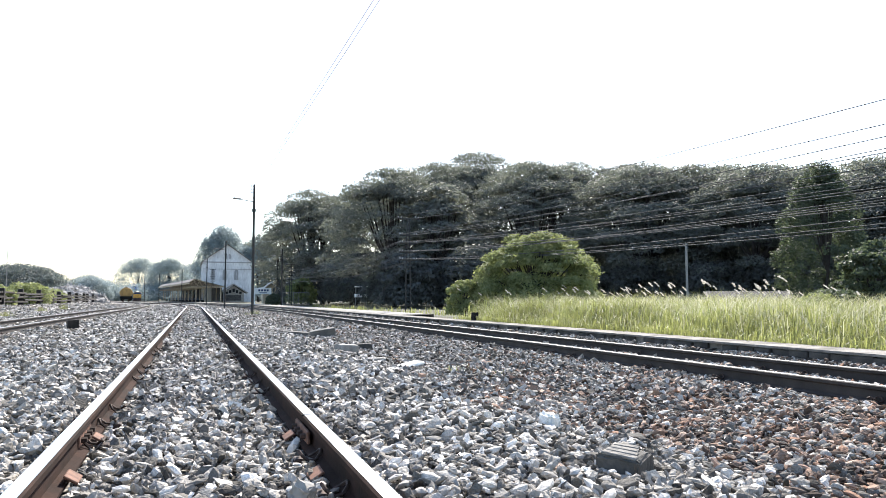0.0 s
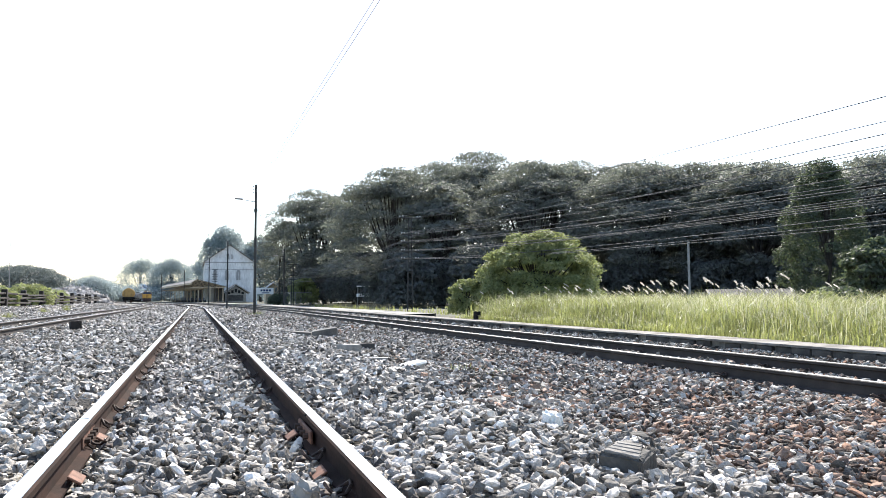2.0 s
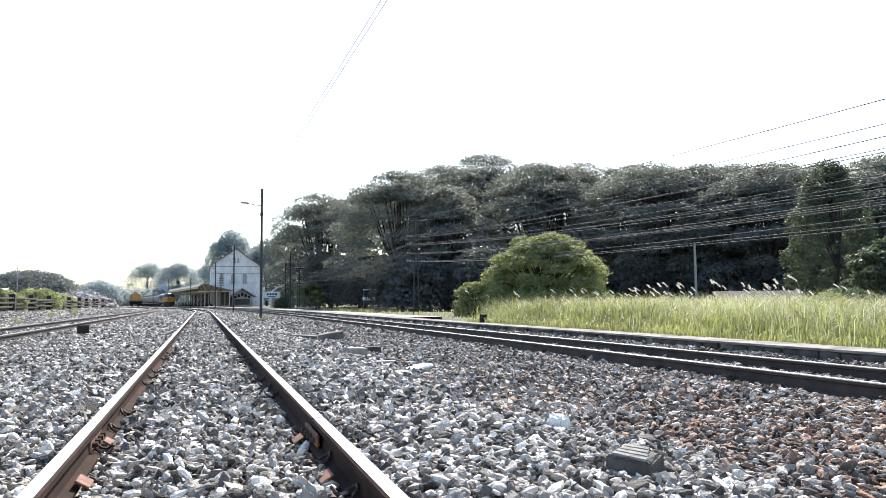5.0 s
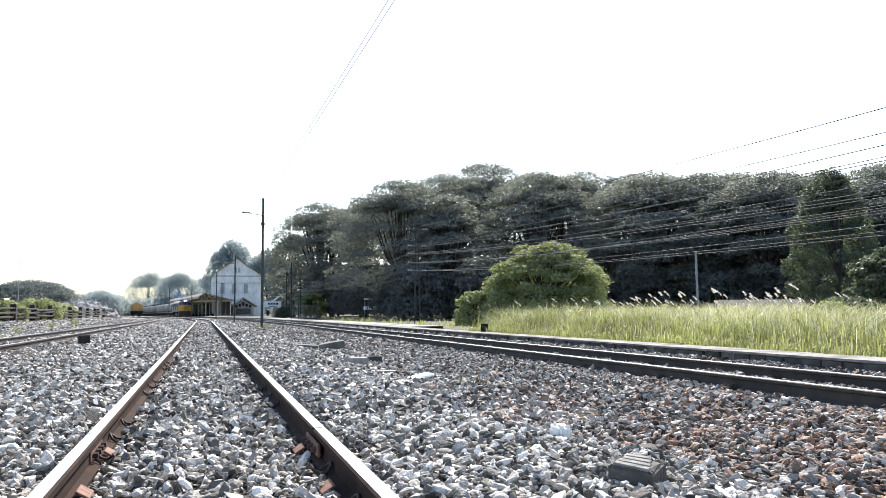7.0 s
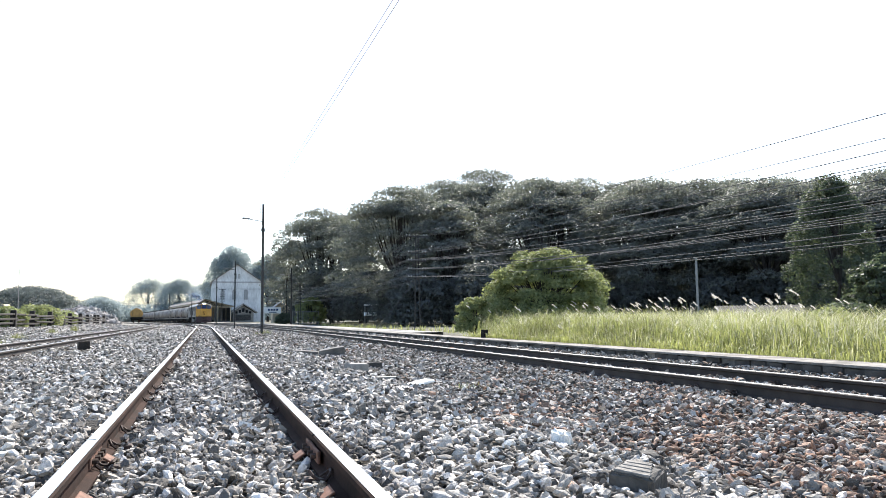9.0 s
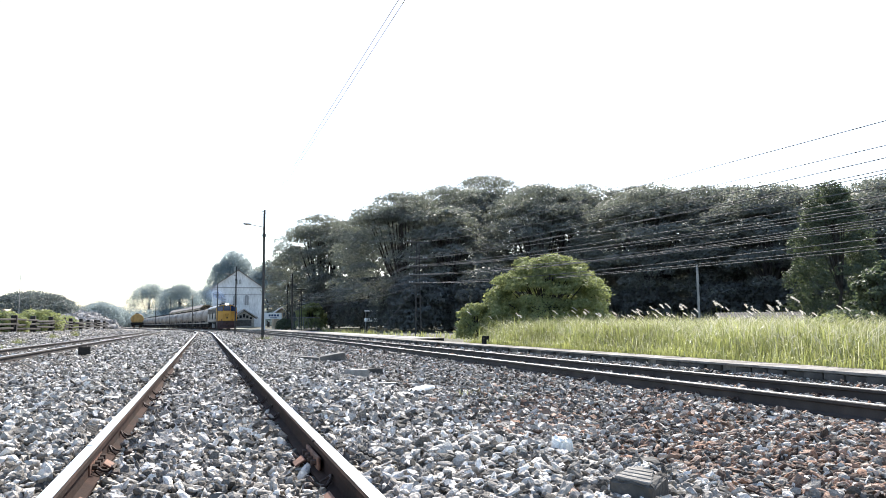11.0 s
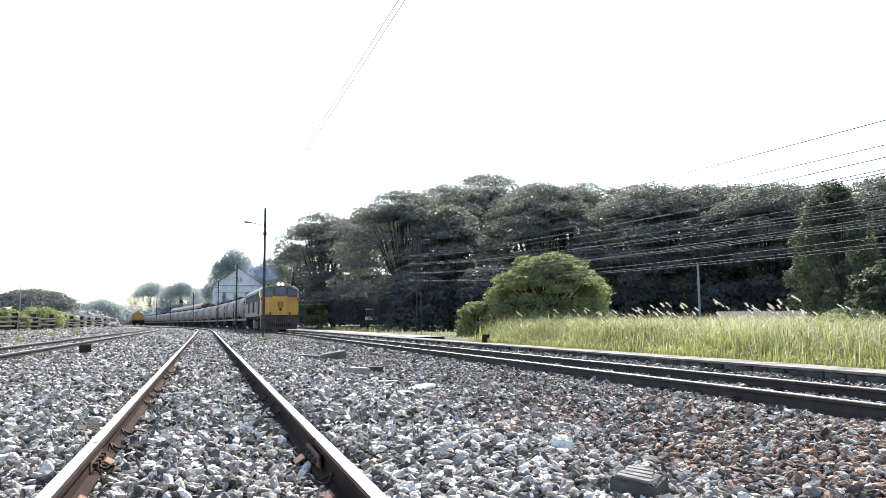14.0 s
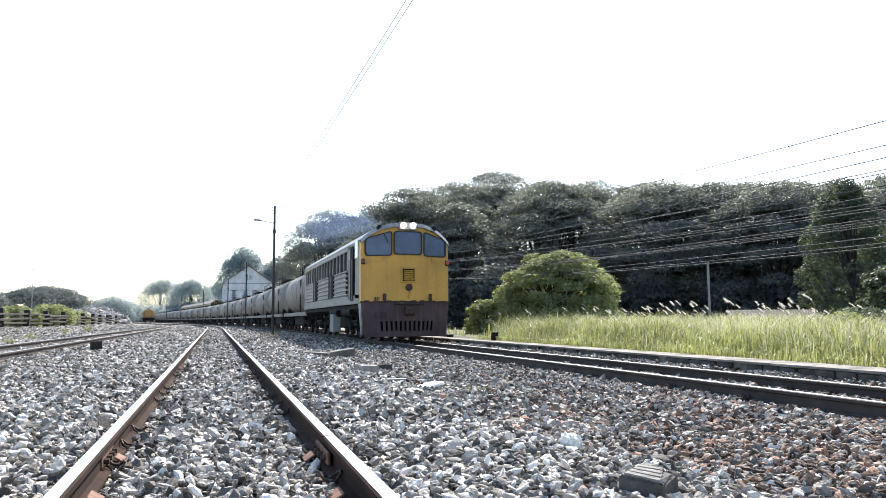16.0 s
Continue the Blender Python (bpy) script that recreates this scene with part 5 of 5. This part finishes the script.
def build_mesh_fence():
    top = thing("wire_fence", Matrix(), "pale metal mesh fence by the platform", "fence")
    for k in range(6):
        x, y = 10.0 + 0.62 * k, 86 + 0.1 * k
        bm = B()
        tube(bm, (x, y, 0), (x, y, 1.55), 0.035, seg=6)
        part("post", bm, POLEGREY, top)
    bm = B()
    for z in (0.15, 1.5):
        tube(bm, (10.0, 86, z), (13.1, 86.5, z), 0.03, seg=6)
    for k in range(40):
        tube(bm, (10.0 + 0.0775 * k, 86 + 0.0125 * k, 0.15), (10.0 + 0.0775 * k, 86 + 0.0125 * k, 1.5), 0.006, seg=4, caps=False)
    part("mesh", bm, POLEGREY, top)


def build_white_kiosk():
    """A bright shelter half hidden under the trees."""
    top = thing("white_shelter", pose(17.0, 76, 0.1), "small white shelter under dark trees", "shelter")
    for nm, z, t in (("counter", 1.0, 0.35), ("roof", 1.95, 0.12)):
        bm = B()
        box(bm, (0, 0, z), (1.3, 0.8, t), bevel=0.03)
        part(nm, bm, WHITE, top)
    for s in (-0.6, 0.6):
        bm = B()
        tube(bm, (s, 0, 0), (s, 0, 1.95), 0.04, seg=6)
        part("post", bm, POLEGREY, top)


build_warehouse()
build_small_station()
build_canopy()
build_sign()
build_mesh_fence()
build_white_kiosk()
telegraph_pole(3.5, 136, 6.0)
telegraph_pole(10.6, 84, 4.6)


def build_hut():
    top = thing("platform_hut", pose(9.6, 108, 0.1), "small pale-roofed hut beside the platform", "hut")
    bm = B()
    prism(bm, [(0.2, 0), (2.4, 0), (2.4, 2.0), (1.3, 2.9), (0.2, 2.0)], 0, 3)
    part("wall", bm, CREAM, top)
    for s in (-1, 1):
        bm = B()
        prism(bm, [(1.3 + s * 1.4, 1.95), (1.3, 3.0), (1.3, 3.1), (1.3 + s * 1.4, 2.05)], -0.4, 3.3)
        part("roof", bm, WALLW, top)


def build_benches():
    """Dark benches along the platform under the canopy, added in place of unidentified clutter."""
    top = thing("platform_bench", Matrix(), "dark slatted bench under the platform canopy", "bench", "platform benches")
    for k in range(3):
        bm = B()
        box(bm, (0, 0.12 * k - 0.12, 0.45), (1.5, 0.09, 0.04))
        part("seat_slat", bm, BLUEP, top)
    for k in range(3):
        bm = B()
        box(bm, (0, 0.24, 0.6 + 0.13 * k), (1.5, 0.04, 0.09))
        part("back_slat", bm, BLUEP, top)
    for s in (-0.65, 0.65):
        bm = B()
        box(bm, (s, 0.05, 0.22), (0.06, 0.4, 0.44))
        box(bm, (s, 0.27, 0.5), (0.06, 0.06, 1.0))
        part("leg", bm, BLACK, top)
    for i in range(18):
        x, y, a = main_line(160 + 3.2 * i)
        m = pose(x, y, 0.14, 0, 0, math.degrees(a) + 90) @ pose(0, -3.0 - 1.4 * (i % 2), 0)
        if i:
            copy_thing(top, m)
        else:
            top.matrix_world = m


build_hut()
build_benches()
# low roof in the grass field
roof_thing = thing("shed_roof", pose(21.6, 24.2, 0.02, 0, 0, -30) @ Matrix.Scale(0.8, 4), "sunlit low corrugated shed roof with leaf litter", "shed")
bm = B()
for k in range(24):
    box(bm, (-2.0 + 0.17 * k, 0, 1.0), (0.1, 1.7, 0.03), Matrix.Rotation(0.34, 4, 'X'))
box(bm, (0, 0, 0.985), (4.2, 1.7, 0.02), Matrix.Rotation(0.34, 4, 'X'))
part("roof_sheet", bm, CONCDARK, roof_thing)
bm = B()
for x in (-1.9, 1.9):
    for y in (-0.7, 0.7):
        tube(bm, (x, y, 0), (x, y, 1.0 + 0.22 * y), 0.05, seg=6)
part("posts", bm, WOOD, roof_thing)


# ---- the far left ----
def yellow_wagon(x, y, rz):
    top = thing("parked_tank_wagon", pose(x, y, SIDE_Z - 0.02, 0, 0, rz), "parked yellow tank wagon on the side track", "tank wagon")
    bm = B()
    prof = [(0.3, 0.05), (0.31, 0.8), (0.34, 1.1), (0.42, 1.21), (0.55, 1.25), (10.6, 1.25)]
    rings = [[bm.verts.new((q * math.cos(a), yy, 1.95 + q * math.sin(a) * 0.85)) for a in (2 * math.pi * k / 24 for k in range(24))] for yy, q in prof]
    for a, b in zip(rings, rings[1:]):
        for k in range(24):
            bm.faces.new((a[k], a[(k + 1) % 24], b[(k + 1) % 24], b[k]))
    bm.faces.new(rings[0])
    bm.faces.new(rings[-1])
    bmesh.ops.recalc_face_normals(bm, faces=bm.faces)
    t = part("tank", bm, TANKYEL, top, "faded yellow tank", True)
    bm = B()
    tube(bm, (0, 3, 2.85), (0, 3, 3.15), 0.3, seg=12)
    box(bm, (0, 4.5, 3.02), (0.8, 4, 0.05))
    part("hatch", bm, BLACK, t)
    bm = B()
    box(bm, (0, 5.5, 0.95), (2.3, 11, 0.36), bevel=0.03)
    box(bm, (0, 0.0, 0.95), (2.4, 0.2, 0.5), bevel=0.03)
    for s in (-0.8, 0.8):
        tube(bm, (s, -0.35, 0.95), (s, 0, 0.95), 0.17, seg=12)
    part("underframe", bm, BLACK, top)
    for yy in (2.0, 9.0):
        bogie(top, yy, (-0.85, 0.85), 0.42, 1.25)


yellow_wagon(-12.8, 165, 5.5)


def build_left_fence():
    """Old rails and sleepers on stumps along the yard's edge."""
    top = thing("timber_fence", Matrix(), "rough dark fence of old timbers on stumps", "fence")
    rng = random.Random(7)
    ys = [34, 38, 43, 48, 54, 61, 66, 72, 78, 85, 92, 99, 106, 112]
    for i, y in enumerate(ys):
        x = -10.3 - 0.3 * rng.random() + bend(y) * 0.8
        bm = B()
        box(bm, (x, y, 0.82), (0.3, 0.3, 1.1 + 0.25 * rng.random()), Matrix.Rotation(rng.uniform(-0.05, 0.05), 4, 'X'), 0.03)
        part("post", bm, WOOD, top)
        if i:
            for k, z in enumerate((0.62, 0.85, 1.08)):
                bm = B()
                a = Vector((-10.3 + bend(ys[i - 1]) * 0.8 + rng.uniform(-0.1, 0.1), ys[i - 1] - 0.5, z + rng.uniform(-0.09, 0.09)))
                b = Vector((-10.3 + bend(y) * 0.8 + rng.uniform(-0.1, 0.1), y + 0.5, z + rng.uniform(-0.09, 0.09)))
                d = b - a
                box(bm, (0, 0, 0), (0.12, 0.14, d.length), Matrix(), 0.02)
                o = part("rail", bm, WOOD, top)
                o.matrix_world = Matrix.Translation((a + b) / 2) @ d.to_track_quat("Z", "X").to_matrix().to_4x4()


build_left_fence()
for i, (x, y, r, h) in enumerate(((-12.4, 38, 1.6, 1.5), (-12.5, 46, 1.7, 1.5), (-11.4, 51, 1.2, 1.5), (-11.6, 62, 1.6, 1.9), (-13.5, 70, 2.5, 1.5), (-13.2, 80, 2.0, 1.4))):
    shrub(x, y, r, h, 120 + i, LEAFLIT, 3400, 0.09, "roadside_bush", "sunlit bush leaning over the timber fence", 0.3)


def build_mound(x, y, rx, ry, h, seed):
    rng = np.random.default_rng(seed)
    n = 1800
    q, a = np.sqrt(rng.random(n)), rng.uniform(0, 2 * math.pi, n)
    px, py = np.cos(a) * q * rx, np.sin(a) * q * ry
    pz = h * (1 - q ** 2) * (1 + 0.15 * np.sin(px * 0.6) * np.cos(py * 0.5))
    v, f = spread(ico(), np.stack([px + x, py + y, pz + 0.2], 1), rng.uniform(0.2, 0.5, n), rng)
    tagged(raw("rubble_mound", v, f, RUBBLE), "grey heap of ballast rubble beyond the fence", "mound", kind="stuff")


build_mound(-16.6, 114, 5.5, 9, 2.1, 4)
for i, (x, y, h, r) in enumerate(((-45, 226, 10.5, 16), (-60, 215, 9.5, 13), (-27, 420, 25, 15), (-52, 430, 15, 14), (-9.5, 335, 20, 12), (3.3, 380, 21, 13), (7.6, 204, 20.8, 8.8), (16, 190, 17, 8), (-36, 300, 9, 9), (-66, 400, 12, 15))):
    tree(x, y, h, r, 150 + i, LEAFDOME if i < 2 else LEAFHAZE, 40000 if i < 2 else 24000, 0.26, "distant_tree", "broad tree behind the yard, leaf colour greyed for haze" if i < 2 else "tree beyond the station, haze put into its leaf colour", 0.55 if i < 2 else 1.1, 0.08, nclumps=110, small=1.0, low=-0.2 if i < 2 else -0.7)
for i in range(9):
    shrub(-75 + 13 * i, 310 + 12 * (i % 3), 12, 6.0 + 2.5 * (i % 2), 300 + i, LEAFHAZE, 8000, 0.45, "distant_thicket", "thicket along the horizon, haze put into its leaf colour", 0.0, three=True)
mast = thing("radio_mast", pose(-43.2, 205, 0), "thin distant mast above the trees", "mast")
bm = B()
tube(bm, (0, 0, 0), (0, 0, 15), 0.12, 0.06, 6)
part("shaft", bm, POLEGREY, mast)


# ---- loose things on the ballast ----
def slab(name, x, y, z, size, turn, material, label, tilt=(0, 0), bevel=0.015, seed=0, worn=1.0):
    bm = B()
    box(bm, (0, 0, 0), size, None, bevel)
    rng = random.Random(seed)
    bmesh.ops.subdivide_edges(bm, edges=bm.edges[:], cuts=2)
    for v in bm.verts:
        v.co += v.co.normalized() * rng.uniform(-0.012, 0.008) * min(1, min(size) * 12) * worn
    o = part(name, bm, material)
    o.matrix_world = pose(x, y, z, tilt[0], tilt[1], turn)
    return tagged(o, label, name.replace("_", " "))


def broken_block():
    """A chipped block with a grooved top, one corner turned to fit the camera's view."""
    top = thing("concrete_block", pose(1.62, 2.52, -0.01, 4, -5, 38), "broken weathered concrete block half sunk among ballast", "concrete block")
    bm = B()
    box(bm, (0, 0, 0.03), (0.2, 0.17, 0.22), None, 0.012)
    bmesh.ops.subdivide_edges(bm, edges=bm.edges[:], cuts=3, use_grid_fill=True)
    rng = random.Random(1)
    for v in bm.verts:
        v.co += Vector((rng.uniform(-1, 1), rng.uniform(-1, 1), rng.uniform(-1, 1))) * 0.005
        if v.co.x > 0.05 and v.co.z > 0.1:
            v.co.z -= 0.02
    # dark body and pale ridges paint in shaded faces and a lit top
    part("body", bm, CONCDARK, top, "concrete coloured dark for its shaded faces")
    for k in range(4):
        bm = B()
        box(bm, (-0.07 + 0.04 * k, 0.004 * k, 0.142), (0.033, 0.14 - 0.014 * k, 0.012), Matrix.Rotation(0.05 * k - 0.08, 4, 'Z'), 0.003)
        part("ridge", bm, KERB, top, "weathered ridge, paler for the sunlit top")
    return top


broken_block()
slab("white_stone", 1.79, 3.5, 0.06, (0.1, 0.1, 0.13), 20, PALESTONE, "bright white angular stone on grey ballast", (8, 12), 0.02, seed=14)
slab("concrete_sleeper_piece", 1.98, 14.9, -0.01, (0.56, 0.22, 0.17), -12, SLEEPER, "dark broken sleeper piece lying on ballast", (2, 4), seed=3)
slab("concrete_sleeper_piece", 2.66, 15.6, 0.0, (0.54, 0.24, 0.17), -8, SLEEPER, "tilted weathered sleeper piece lying on ballast", (4, -8), seed=4)
slab("concrete_chunk", 2.1, 10.3, -0.01, (0.3, 0.22, 0.18), 15, CONC, "grey concrete chunk on ballast", (3, 3), seed=5)
slab("concrete_chunk", 2.5, 11.2, -0.02, (0.35, 0.16, 0.1), 10, CONCDARK, "flat dark concrete chunk on ballast", seed=6)
slab("concrete_chunk", 2.12, 8.6, -0.03, (0.28, 0.16, 0.09), -10, CONC, "rounded pale concrete chunk on ballast", seed=7)
slab("flat_slab", 2.3, 7.85, -0.01, (0.44, 0.15, 0.04), 38, PALESTONE, "thin pale slab lying flat on ballast", (3, -4), seed=8)
slab("timber_stump", -2.55, 18.6, 0.12, (0.24, 0.22, 0.26), 15, WOOD, "short dark timber stump beside the track", seed=9)
slab("marker_post", 7.6, 19.3, 0.23, (0.16, 0.16, 0.24), 10, BLACK, "short dark marker post on the platform edge", seed=10)
slab("blue_stone", 0.37, 2.52, 0.07, (0.07, 0.08, 0.07), 40, CONC, "bluish grey angular stone inside the track", (20, 10), seed=11)
slab("dark_chunk", 2.2, 3.35, -0.03, (0.16, 0.1, 0.08), 10, CONCDARK, "dark stone chunk on brown ballast", (10, 5), seed=12)


def weed(x, y, n, h, seed):
    rng = np.random.default_rng(seed)
    v, f = blades(rng.normal(scale=0.12, size=n), rng.normal(scale=0.12, size=n), np.zeros(n), rng.uniform(0.3, 1.0, n) * h, np.full(n, 0.003), rng)
    o = raw("weed_tuft", v, f, GRASS)
    o.location = (x, y, level(x) - 0.02)
    tagged(o, "dry wispy weed tuft growing through the ballast", "weed", "weed tufts", "stuff")


for i, (x, y, n, h) in enumerate(((2.75, 7.4, 45, 0.13), (2.95, 7.0, 35, 0.1), (3.15, 38.2, 120, 0.3), (2.7, 38.0, 80, 0.2), (-5.6, 24, 150, 0.25), (-6.3, 30, 180, 0.3), (-6.9, 40, 200, 0.35), (-7.4, 50, 200, 0.4))):
    weed(x, y, n, h, 400 + i)

motions()
